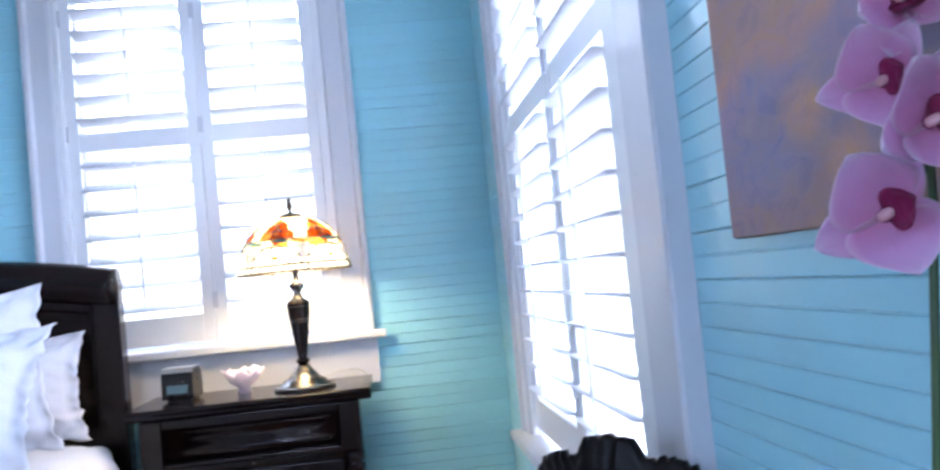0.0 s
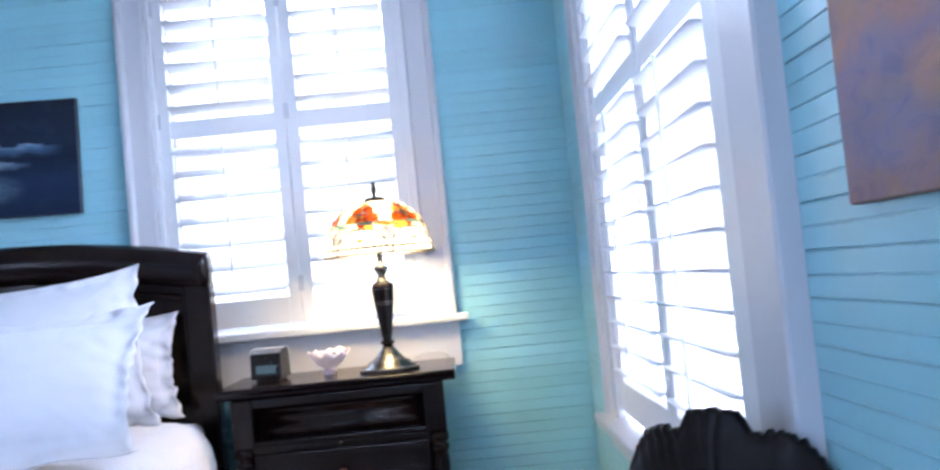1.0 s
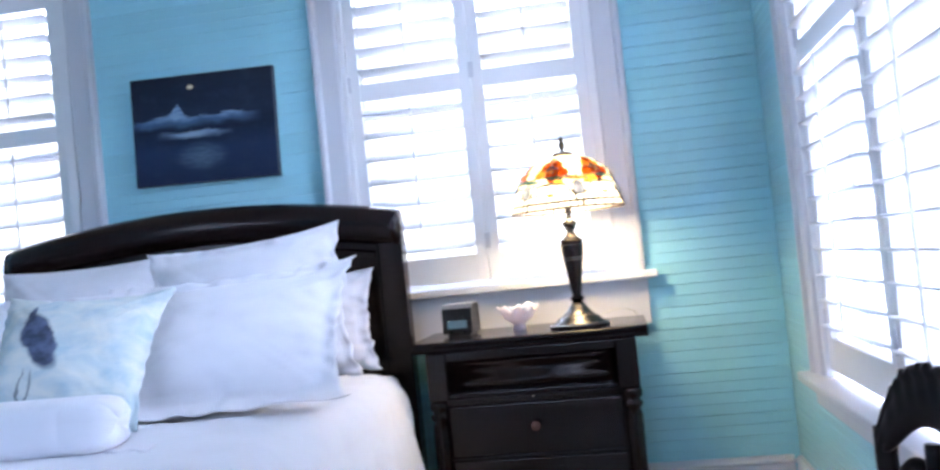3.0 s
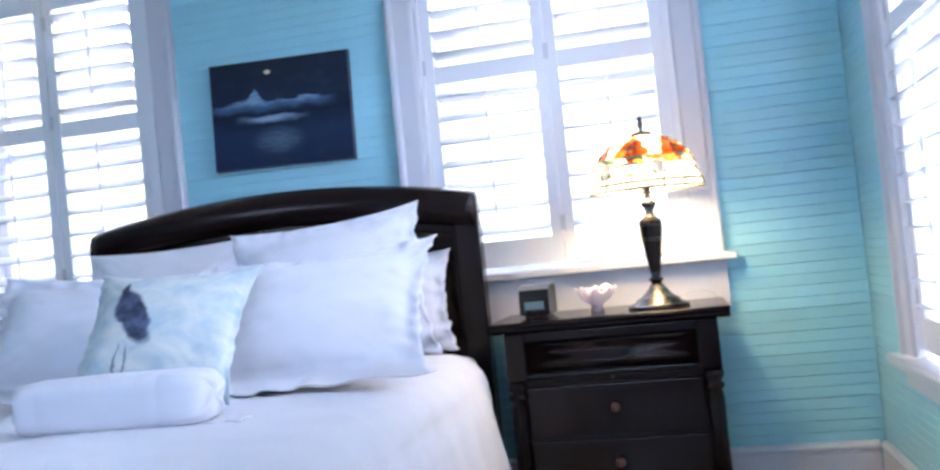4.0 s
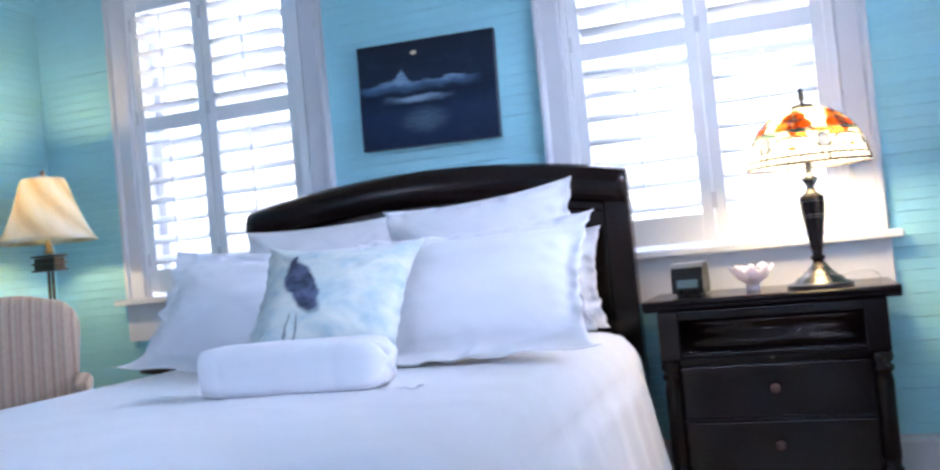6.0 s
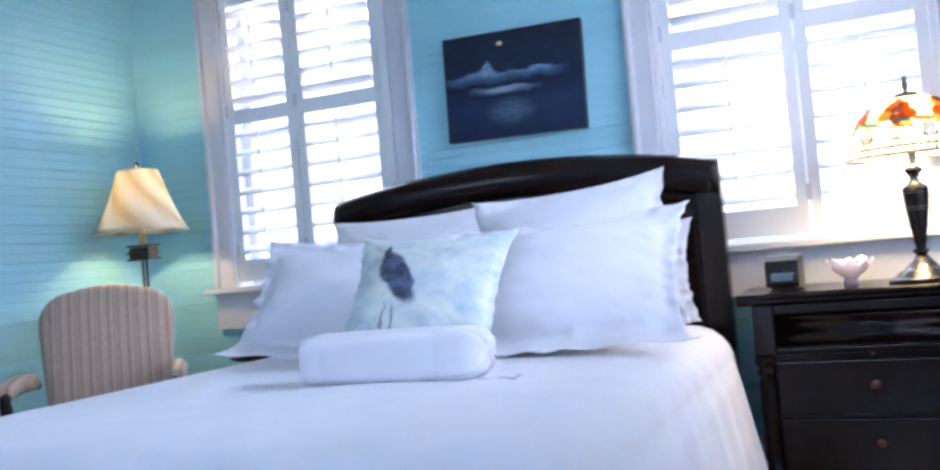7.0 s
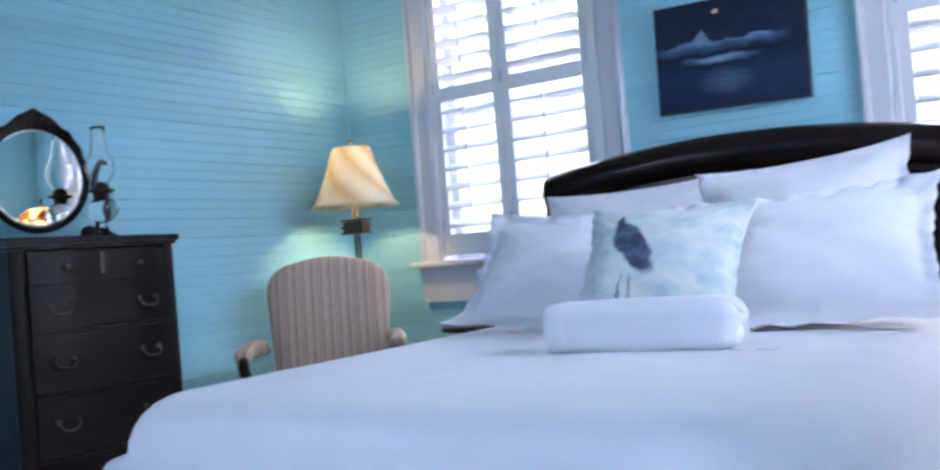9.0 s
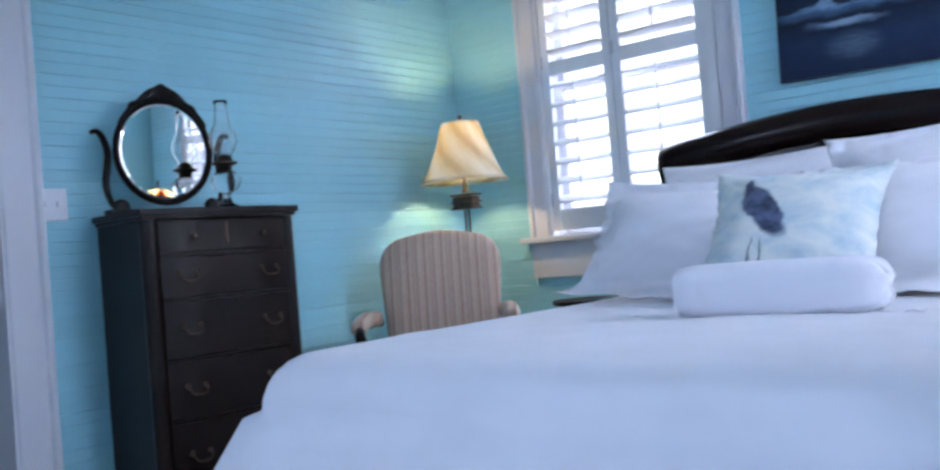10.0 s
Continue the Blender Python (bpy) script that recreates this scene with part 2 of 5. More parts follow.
def sea_painting():
    """Night sea: dark sky, a low moon, two breaking crests and its path on the water."""
    k = Nodes("night_sea_oil_paint")
    u, v = k.xyz(k.coord("UV"))[0:2]
    co = k.scaled(k.coord("UV"), (1.36, 1, 1))
    wob = k.noise(k.scaled(co, (1, 1.4, 1)), 5.0, 3, 0.55)
    fine = k.noise(k.scaled(co, (1.6, 8, 1)), 5.0, 6, 0.65)
    base = k.ramp(v, [(0.0, (0.010, 0.015, 0.040)), (0.30, (0.014, 0.027, 0.068)), (0.50, (0.006, 0.009, 0.020)), (0.66, (0.011, 0.016, 0.031)), (1.0, (0.010, 0.012, 0.017))])
    col = k.mix(k.math("MULTIPLY", fine, 0.5), base, (0.014, 0.031, 0.068))

    def bell(c, w, h):
        d = k.math("DIVIDE", k.math("SUBTRACT", u, c), w)
        return k.math("MULTIPLY", k.math("POWER", 2.718, k.math("MULTIPLY", k.math("MULTIPLY", d, d), -1.0)), h)

    def unit(x):
        return k.math("MINIMUM", k.math("MAXIMUM", x, 0.0), 1.0)

    def crest(vc, width, u0, u1, humps=(), sharp=38.0):
        """Sharp along its upper line, fading below it."""
        line = k.math("ADD", k.math("ADD", k.math("MULTIPLY", k.math("SUBTRACT", wob, 0.5), 0.10), k.math("MULTIPLY", k.math("SUBTRACT", fine, 0.5), 0.075)), vc)
        for h in humps:
            line = k.math("ADD", line, bell(*h))
        d = k.math("SUBTRACT", line, v)
        below = k.math("ADD", k.math("SUBTRACT", vc, v), k.math("MULTIPLY", k.math("SUBTRACT", wob, 0.5), 0.10))
        body = k.math("MULTIPLY", unit(k.math("MULTIPLY", d, sharp)), unit(k.math("SUBTRACT", 1.0, k.math("DIVIDE", below, width))))
        ends = unit(k.math("MINIMUM", k.math("MULTIPLY", k.math("SUBTRACT", u, u0), 6.0), k.math("MULTIPLY", k.math("SUBTRACT", u1, u), 6.0)))
        return k.math("MULTIPLY", body, ends)

    col = k.mix(unit(k.math("MULTIPLY", k.math("SUBTRACT", wob, 0.5), 2.0)), col, (0.022, 0.038, 0.066))
    peaks = ((0.325, 0.040, 0.105), (0.24, 0.10, 0.035), (0.69, 0.09, 0.035))
    dark = (0.006, 0.007, 0.020)
    col = k.mix(k.math("MULTIPLY", crest(0.612, 0.110, -0.10, 0.92, peaks), k.math("ADD", k.math("MULTIPLY", fine, 0.7), 0.45)), col, (0.085, 0.18, 0.32))
    foam = unit(k.math("MULTIPLY", k.math("SUBTRACT", fine, 0.30), 3.0))
    col = k.mix(k.math("MULTIPLY", crest(0.612, 0.040, 0.05, 0.86, peaks, 60.0), k.math("MULTIPLY", foam, 0.6)), col, (0.27, 0.41, 0.54))
    col = k.mix(k.math("MULTIPLY", crest(0.540, 0.065, -0.1, 0.95, ((0.70, 0.12, 0.02),), 24.0), 0.95), col, dark)
    col = k.mix(k.math("MULTIPLY", crest(0.480, 0.075, 0.16, 0.72, ((0.40, 0.14, 0.015),), 30.0), 0.95), col, (0.23, 0.36, 0.50))
    col = k.mix(k.math("MULTIPLY", crest(0.415, 0.055, 0.06, 0.80, (), 24.0), 0.95), col, dark)

    def spot(cu, cv, ru, rv, power=1.0):
        du = k.math("DIVIDE", k.math("SUBTRACT", u, cu), ru)
        dv = k.math("DIVIDE", k.math("SUBTRACT", v, cv), rv)
        r2 = k.math("ADD", k.math("MULTIPLY", du, du), k.math("MULTIPLY", dv, dv))
        return k.math("MULTIPLY", k.math("MAXIMUM", k.math("SUBTRACT", 1.0, r2), 0.0), power)

    glint = spot(0.48, 0.24, 0.22, 0.16)
    glint = k.math("MULTIPLY", k.math("MULTIPLY", glint, glint), unit(k.math("MULTIPLY", k.math("SUBTRACT", fine, 0.20), 2.2)))
    col = k.mix(k.math("MULTIPLY", glint, 0.5), col, (0.15, 0.25, 0.32))
    col = k.mix(k.math("MULTIPLY", spot(0.43, 0.445, 0.13, 0.035), 0.7), col, (0.24, 0.34, 0.44))
    col = k.mix(k.math("MINIMUM", spot(0.425, 0.885, 0.026, 0.024, 1.8), 1.0), col, (0.62, 0.55, 0.36))
    k.bump(fine, 0.25, 0.002)
    return k.out(col, 0.6, spec=0.15)


def field_painting():
    k = Nodes("lavender_field_oil_paint")
    v = k.xyz(k.coord("UV"))[1]
    co = k.coord("UV")
    u = k.xyz(co)[0]
    n1, n2 = k.noise(k.scaled(co, (1.0, 1.8, 1)), 6.0, 5, 0.6, 0.4), k.noise(k.scaled(co, (9, 6, 1)), 3.0, 5)
    f = k.math("ADD", k.math("ADD", v, k.math("MULTIPLY", u, -0.10)), k.math("MULTIPLY", k.math("SUBTRACT", n1, 0.5), 0.13))
    col = k.ramp(f, [(0.0, (0.27, 0.18, 0.20)), (0.06, (0.25, 0.20, 0.27)), (0.12, (0.22, 0.21, 0.34)), (0.18, (0.31, 0.25, 0.38)), (0.22, (0.44, 0.27, 0.26)), (0.27, (0.38, 0.26, 0.24)),
                     (0.37, (0.34, 0.23, 0.25)), (0.42, (0.27, 0.19, 0.34)), (0.46, (0.15, 0.12, 0.42)), (0.52, (0.28, 0.18, 0.40)), (0.6, (0.26, 0.17, 0.42)), (1.0, (0.42, 0.26, 0.24))])

    def dab(cu, cv, ru, rv, amount, c, below):
        du, dv = k.math("DIVIDE", k.math("SUBTRACT", u, cu), ru), k.math("DIVIDE", k.math("SUBTRACT", v, cv), rv)
        r2 = k.math("ADD", k.math("MULTIPLY", du, du), k.math("MULTIPLY", dv, dv))
        near = k.math("MAXIMUM", k.math("SUBTRACT", 1.0, k.math("ADD", r2, k.math("MULTIPLY", k.math("SUBTRACT", n2, 0.5), 1.2))), 0.0)
        return k.mix(k.math("MINIMUM", k.math("MULTIPLY", near, amount), 1.0), below, c)

    col = dab(0.27, 0.145, 0.09, 0.045, 0.6, (0.62, 0.33, 0.12), col)
    col = dab(0.14, 0.205, 0.06, 0.04, 0.8, (0.24, 0.25, 0.42), col)
    col = dab(0.15, 0.09, 0.13, 0.06, 0.7, (0.20, 0.22, 0.40), col)
    col = dab(0.36, 0.07, 0.06, 0.05, 0.7, (0.56, 0.30, 0.14), col)
    n3 = k.noise(k.scaled(co, (5, 9, 1)), 2.4, 4, 0.6, 0.8)
    col = k.mix(0.20, col, k.ramp(n3, [(0.36, (0.20, 0.22, 0.46)), (0.48, (0.52, 0.38, 0.50)), (0.56, (0.58, 0.36, 0.26)), (0.68, (0.72, 0.50, 0.36))]))
    col = k.mix(k.math("MULTIPLY", n2, 0.16), col, (0.60, 0.44, 0.46))
    col = k.mix(1.0, col, (0.98, 0.94, 0.84), "MULTIPLY")
    k.bump(n2, 0.25, 0.002)
    return k.out(col, 0.85, spec=0.08)


def cushion_cloth():
    """Pale sea-and-sky cushion cloth with a dark blue oval on two thin strokes."""
    k = Nodes("printed_cushion_cotton")
    uv = k.coord("UV")
    u, v = k.xyz(uv)[0:2]
    wash = k.noise(k.scaled(uv, (2.2, 3.2, 1)), 2.2, 5, 0.6, 0.5)
    col = k.ramp(wash, [(0.30, (0.37, 0.50, 0.56)), (0.48, (0.54, 0.60, 0.60)), (0.66, (0.68, 0.68, 0.63))])
    low = k.math("MAXIMUM", k.math("MINIMUM", k.math("MULTIPLY", k.math("SUBTRACT", 0.20, v), 9.0), 1.0), 0.0)
    col = k.mix(k.math("MULTIPLY", low, 0.6), col, (0.34, 0.48, 0.55))

    wob = k.noise(uv, 7.0, 4)
    u = k.math("ADD", u, k.math("MULTIPLY", k.math("SUBTRACT", wob, 0.5), 0.10))

    def blob(cu, cv, ru, rv, turn, hard=3.0):
        c, s = math.cos(turn), math.sin(turn)
        a, b = k.math("SUBTRACT", u, cu), k.math("SUBTRACT", v, cv)
        p = k.math("DIVIDE", k.math("ADD", k.math("MULTIPLY", a, c), k.math("MULTIPLY", b, s)), ru)
        q = k.math("DIVIDE", k.math("SUBTRACT", k.math("MULTIPLY", b, c), k.math("MULTIPLY", a, s)), rv)
        r2 = k.math("ADD", k.math("MULTIPLY", p, p), k.math("MULTIPLY", q, q))
        return k.math("MINIMUM", k.math("MAXIMUM", k.math("MULTIPLY", k.math("SUBTRACT", 1.0, r2), hard), 0.0), 1.0)

    tone = k.ramp(k.noise(uv, 11, 4), [(0.35, (0.020, 0.028, 0.055)), (0.65, (0.09, 0.12, 0.21))])
    for args in ((0.375, 0.58, 0.27, 0.105, -1.02), (0.255, 0.80, 0.090, 0.030, -1.25)):
        col = k.mix(blob(*args), col, tone)
    for args in ((0.345, 0.22, 0.008, 0.17, 0.10, 3.0), (0.385, 0.21, 0.008, 0.17, -0.06, 3.0)):
        col = k.mix(k.math("MULTIPLY", blob(*args), 0.8), col, (0.10, 0.12, 0.14))
    k.bump(k.noise(k.coord(), 300, 2), 0.2, 0.001)
    return k.out(col, 0.85)


def petal_cloth():
    k = Nodes("orchid_petal")
    u, v = k.xyz(k.coord("UV"))[0:2]
    vein = k.noise(k.scaled(k.coord("UV"), (26, 2.2, 1)), 1.5, 4)
    f = k.math("ADD", k.math("MULTIPLY", v, 0.85), k.math("MULTIPLY", vein, 0.28))
    col = k.ramp(f, [(0.05, (0.86, 0.76, 0.66)), (0.22, (0.82, 0.36, 0.62)), (0.50, (0.84, 0.44, 0.72)), (0.85, (0.88, 0.60, 0.82)), (1.0, (0.93, 0.80, 0.92))])
    rim = k.math("POWER", k.math("MULTIPLY", k.math("ABSOLUTE", k.math("SUBTRACT", u, 0.5)), 2.0), 9.0)
    col = k.mix(k.math("MULTIPLY", rim, 0.7), col, (0.94, 0.84, 0.92))
    k.bump(vein, 0.25, 0.001)
    k.out(col, 0.5)
    tr = k.n("ShaderNodeBsdfTranslucent")
    k.link(col, tr.inputs[0])
    mx = k.n("ShaderNodeMixShader")
    mx.inputs[0].default_value = 0.45
    k.link(k.b.outputs[0], mx.inputs[1])
    k.link(tr.outputs[0], mx.inputs[2])
    k.link(mx.outputs[0], k.t.nodes["Material Output"].inputs[0])
    return k.m


SHADECLOTH, STRIPES, SEA, FIELD = shade_cloth(), stripe_cloth(), sea_painting(), field_painting()
CUSHION, PETAL = cushion_cloth(), petal_cloth()
LIP = paint("orchid_lip_crimson", (0.22, 0.015, 0.07), 0.4, 0.3, 0.1)
COLUMN = paint("orchid_column_pale_yellow", (0.62, 0.34, 0.36), 0.45, 0.1, 0.05)
EDGE = paint("canvas_edge", (0.05, 0.06, 0.09), 0.6, 0.2, 0.1)
EDGE2 = paint("canvas_edge_brown", (0.16, 0.10, 0.08), 0.6, 0.2, 0.1)

# ---- mesh helpers ----


def mesh_of(name, bm, material, smooth=False):
    me = bpy.data.meshes.new(name)
    bmesh.ops.recalc_face_normals(bm, faces=bm.faces)
    bm.to_mesh(me)
    bm.free()
    me.materials.append(material)
    if smooth:
        me.polygons.foreach_set("use_smooth", [True] * len(me.polygons))
    return me


def part(name, bm, material, parent=None, label="", smooth=False, m=None):
    ob = new(name, mesh_of(name, bm, material, smooth) if isinstance(bm, bmesh.types.BMesh) else bm)
    if parent is not None:
        ob.parent = parent
    if m is not None:
        ob.matrix_local = m
    if label:
        tagged(ob, label)
    return ob


def thing(name, m, label="", category="", group="", kind=""):
    ob = new(name)
    ob.empty_display_size = 0.1
    ob.matrix_world = m
    return tagged(ob, label, category, group, kind)


def box(*d, bevel=0.0, seg=2, bm=None):
    """A box x0, x1, y0, y1, z0, z1, with rounded edges."""
    own = bmesh.new()
    x0, x1, y0, y1, z0, z1 = d
    bmesh.ops.create_cube(own, size=1.0)
    for v in own.verts:
        v.co = Vector((x0 + (v.co.x + 0.5) * (x1 - x0), y0 + (v.co.y + 0.5) * (y1 - y0), z0 + (v.co.z + 0.5) * (z1 - z0)))
    if bevel:
        bmesh.ops.bevel(own, geom=own.edges[:], offset=bevel, segments=seg, profile=0.6, affect="EDGES")
    if bm is None:
        return own
    join(bm, own)
    return bm


def join(bm, other):
    tmp = bpy.data.meshes.new("tmp")
    other.to_mesh(tmp)
    other.free()
    bm.from_mesh(tmp)
    bpy.data.meshes.remove(tmp)
    return bm


def lathe(profile, seg=40, closed=False, sx=1.0, sy=1.0, bm=None):
    """Turns (radius, z) pairs about z."""
    bm = bm or bmesh.new()
    rings = []
    for r, z in profile:
        rings.append([bm.verts.new((sx * r * math.cos(2 * math.pi * i / seg), sy * r * math.sin(2 * math.pi * i / seg), z)) for i in range(seg)])
    pairs = list(zip(rings, rings[1:])) + ([(rings[-1], rings[0])] if closed else [])
    for a, b in pairs:
        for i in range(seg):
            bm.faces.new((a[i], a[(i + 1) % seg], b[(i + 1) % seg], b[i]))
    if not closed:
        bm.faces.new(rings[0][::-1])
        bm.faces.new(rings[-1])
    return bm


def tube(points, radii, seg=10, bm=None):
    """A round bar along points; radii is one number or one for each point."""
    bm = bm or bmesh.new()
    pts = [Vector(p) for p in points]
    if not hasattr(radii, "__len__"):
        radii = [radii] * len(pts)
    rings, side = [], None
    for i, p in enumerate(pts):
        way = (pts[min(i + 1, len(pts) - 1)] - pts[max(i - 1, 0)]).normalized()
        if side is None:
            side = way.cross(Vector((0, 0, 1)) if abs(way.z) < 0.9 else Vector((1, 0, 0))).normalized()
        side = (side - way * side.dot(way)).normalized()
        up = way.cross(side)
        rings.append([bm.verts.new(p + radii[i] * (math.cos(2 * math.pi * k / seg) * side + math.sin(2 * math.pi * k / seg) * up)) for k in range(seg)])
    for a, b in zip(rings, rings[1:]):
        for k in range(seg):
            bm.faces.new((a[k], a[(k + 1) % seg], b[(k + 1) % seg], b[k]))
    bm.faces.new(rings[0][::-1])
    bm.faces.new(rings[-1])
    return bm


def extrude(profile, x0, x1, bm=None, steps=1, shape=None):
    """A closed (y, z) profile drawn out along x; shape(x, y, z) may bend it."""
    bm = bm or bmesh.new()
    rings = []
    for s in range(steps + 1):
        x = x0 + (x1 - x0) * s / steps
        rings.append([bm.verts.new(shape(x, y, z) if shape else (x, y, z)) for y, z in profile])
    n = len(profile)
    for a, b in zip(rings, rings[1:]):
        for i in range(n):
            bm.faces.new((a[i], a[(i + 1) % n], b[(i + 1) % n], b[i]))
    bm.faces.new(rings[0][::-1])
    bm.faces.new(rings[-1])
    return bm


def smooth_path(pts, n=8):
    """Catmull-Rom points through pts."""
    p = [Vector(q) for q in pts]
    p = [2 * p[0] - p[1]] + p + [2 * p[-1] - p[-2]]
    out = []
    for i in range(1, len(p) - 2):
        for k in range(n):
            t = k / n
            out.append(0.5 * (2 * p[i] + (p[i + 1] - p[i - 1]) * t + (2 * p[i - 1] - 5 * p[i] + 4 * p[i + 1] - p[i + 2]) * t * t + (3 * p[i] - p[i - 1] - 3 * p[i + 1] + p[i + 2]) * t ** 3))
    out.append(p[-2])
    return out


# ---- the room's shell ----
def structure(name, bm, material, label, category):
    return tagged(part(name, bm, material), label, category, "", "structure")


WIN1 = dict(x0=-1.320, x1=-0.040, sill=0.945, top=2.62)
WIN2 = dict(x0=-3.515, x1=-2.318, sill=0.945, top=2.62)
WIN3 = dict(y0=1.250, y1=3.110, sill=0.575, top=2.62)
CASE = 0.115       # width of the window casings
BT = 0.014         # thickness of the wall boards

structure("floor", box(XL - 0.1, XR + 0.1, YS - 0.1, YW + 0.1, -0.12, 0.0), FLOORWOOD, "polished brown oak floor of the bedroom", "floor")
structure("ceiling", box(XL - 0.3, XR + 0.3, YS - 0.3, YW + 0.3, CEIL, CEIL + 0.15), CEILING, "plain white painted bedroom ceiling", "ceiling")


def wall_mesh(a0, a1, holes, place):
    """A wall from a0 to a1, 0.16 thick, with holes (a, b, z0, z1); place maps (along, out, z) to the room."""
    cuts = sorted({a0, a1, *[h[0] for h in holes], *[h[1] for h in holes]})
    bm = bmesh.new()
    for a, b in zip(cuts, cuts[1:]):
        spans = [(0.0, CEIL)]
        for h in holes:
            if h[0] <= a and b <= h[1]:
                spans = [(0.0, h[2]), (h[3], CEIL)]
        for z0, z1 in spans:
            if z1 - z0 < 0.01:
                continue
            own = box(a, b, BT, 0.16, z0, z1)
            for v in own.verts:
                v.co = place(*v.co)
            join(bm, own)
    return bm


holes_n = [(w["x0"] + CASE - 0.02, w["x1"] - CASE + 0.02, w["sill"] - 0.03, w["top"] - CASE + 0.02) for w in (WIN1, WIN2)]
CASE3 = 0.215      # near casing of the tall side window
holes_e = [(WIN3["y0"] + CASE3 - 0.02, WIN3["y1"] - CASE + 0.02, WIN3["sill"] - 0.03, WIN3["top"] - CASE + 0.02)]
DOOR = (0.25, 1.18, 2.12)
wall_north = structure("wall_north", wall_mesh(XL - 0.16, XR + 0.16, holes_n, lambda a, o, z: Vector((a, YW + o, z))), TEAL, "teal painted board wall behind the bed", "wall")
wall_east = structure("wall_east", wall_mesh(YS, YW + BT, holes_e, lambda a, o, z: Vector((XR + o, a, z))), TEAL, "teal painted board wall with a tall window", "wall")
wall_west = structure("wall_west", wall_mesh(YS, YW + BT, [(DOOR[0], DOOR[1], 0.0, DOOR[2]), (-2.805, -0.895, 0.87, 2.525)], lambda a, o, z: Vector((XL - o, a, z))), TEAL, "teal painted board wall with a doorway", "wall")
wall_south = structure("wall_south", wall_mesh(XL - 0.16, XR + 0.16, [(-1.905, 0.005, 0.87, 2.525)], lambda a, o, z: Vector((a, YS - o + BT, z))), TEAL, "plain teal painted wall", "wall")

# a plain passage behind the doorway
structure("hall_floor", box(XL - 1.5, XL - 0.1, -0.6, 2.0, -0.12, -0.004), FLOORWOOD, "brown oak floor of the passage", "floor")
structure("hall_wall", box(XL - 1.6, XL - 1.5, -0.6, 2.0, 0, 2.6), TEAL, "plain painted wall of the passage", "wall")
structure("hall_wall", box(XL - 1.6, XL - 0.16, 2.0, 2.1, 0, 2.6), TEAL, "plain painted wall of the passage", "wall")
structure("hall_wall", box(XL - 1.6, XL - 0.16, -0.7, -0.6, 0, 2.6), TEAL, "plain painted wall of the passage", "wall")
structure("hall_ceiling", box(XL - 1.6, XL - 0.16, -0.7, 2.1, 2.6, 2.7), CEILING, "plain white ceiling of the passage", "ceiling")


def casing_profile(w):
    """Across a flat casing with a rounded back band; (across, out)."""
    return [(0, 0), (0, -0.034), (0.006, -0.040), (0.020, -0.040), (0.026, -0.034), (0.032, -0.026), (w - 0.012, -0.026), (w - 0.004, -0.022), (w, -0.014), (w, 0)]


def upright(profile, z0, z1, x, mirror=False):
    bm = bmesh.new()
    lo, hi = [[bm.verts.new((x + (-a if mirror else a), o, z)) for a, o in profile] for z in (z0, z1)]
    n = len(profile)
    for i in range(n):
        bm.faces.new((lo[i], lo[(i + 1) % n], hi[(i + 1) % n], hi[i]))
    bm.faces.new(lo[::-1])
    bm.faces.new(hi)
    return bm


door_case = thing("door_1", pose(XL, 0, 0, 0, 0, 90), "white painted doorway casing in the teal wall", "doorway", "", "structure")
part("casing", upright(casing_profile(0.145), 0, DOOR[2] + 0.0, DOOR[1] + 0.147, True), WHITE, door_case)
part("casing", upright(casing_profile(0.145), 0, DOOR[2] + 0.0, DOOR[0] - 0.147), WHITE, door_case)
part("casing", extrude([(0, DOOR[2]), (-0.04, DOOR[2]), (-0.04, DOOR[2] + 0.15), (0, DOOR[2] + 0.15)], DOOR[0] - 0.16, DOOR[1] + 0.16), WHITE, door_case)
part("jamb", box(DOOR[1] - 0.004, DOOR[1] + 0.012, -0.02, 0.17, 0, DOOR[2]), WHITE, door_case)
part("jamb", box(DOOR[0] - 0.012, DOOR[0] + 0.004, -0.02, 0.17, 0, DOOR[2]), WHITE, door_case)

skirt = [(0, 0), (-0.022, 0), (-0.022, 0.135), (-0.018, 0.150), (-0.026, 0.156), (-0.026, 0.166), (-0.014, 0.178), (0, 0.180)]
structure("baseboard", extrude(skirt, XL, XR - 0.026), WHITE, "tall white painted baseboard with a moulded cap", "baseboard").matrix_world = pose(0, YW, 0)
structure("baseboard", extrude(skirt, -YW + 0.026, -YS), WHITE, "tall white painted baseboard with a moulded cap", "baseboard").matrix_world = pose(XR, 0, 0, 0, 0, -90)
structure("baseboard", extrude(skirt, DOOR[1] + 0.15, YW - 0.03), WHITE, "tall white painted baseboard with a moulded cap", "baseboard").matrix_world = pose(XL, 0, 0, 0, 0, 90)
structure("trim", extrude([(0.0, 0.0), (-0.030, 0.0), (-0.036, 0.012), (-0.030, 0.026), (-0.012, 0.034), (0, 0.036)], 0.18, CEIL), TEAL, "narrow teal corner moulding between two walls", "corner trim").matrix_world = Matrix.Translation((XR, YW, 0)) @ pose(0, 0, 0, 0, -90, 0) @ pose(0, 0, 0, 90, 0, 0)


# ---- windows and shutters ----
def louver_mesh(length):
    prof = [(0.0425 * math.cos(a), 0.0058 * math.sin(a)) for a in [2 * math.pi * i / 12 for i in range(12)]]
    return mesh_of("louver", extrude(prof, 0, length), SHUTTER, True)


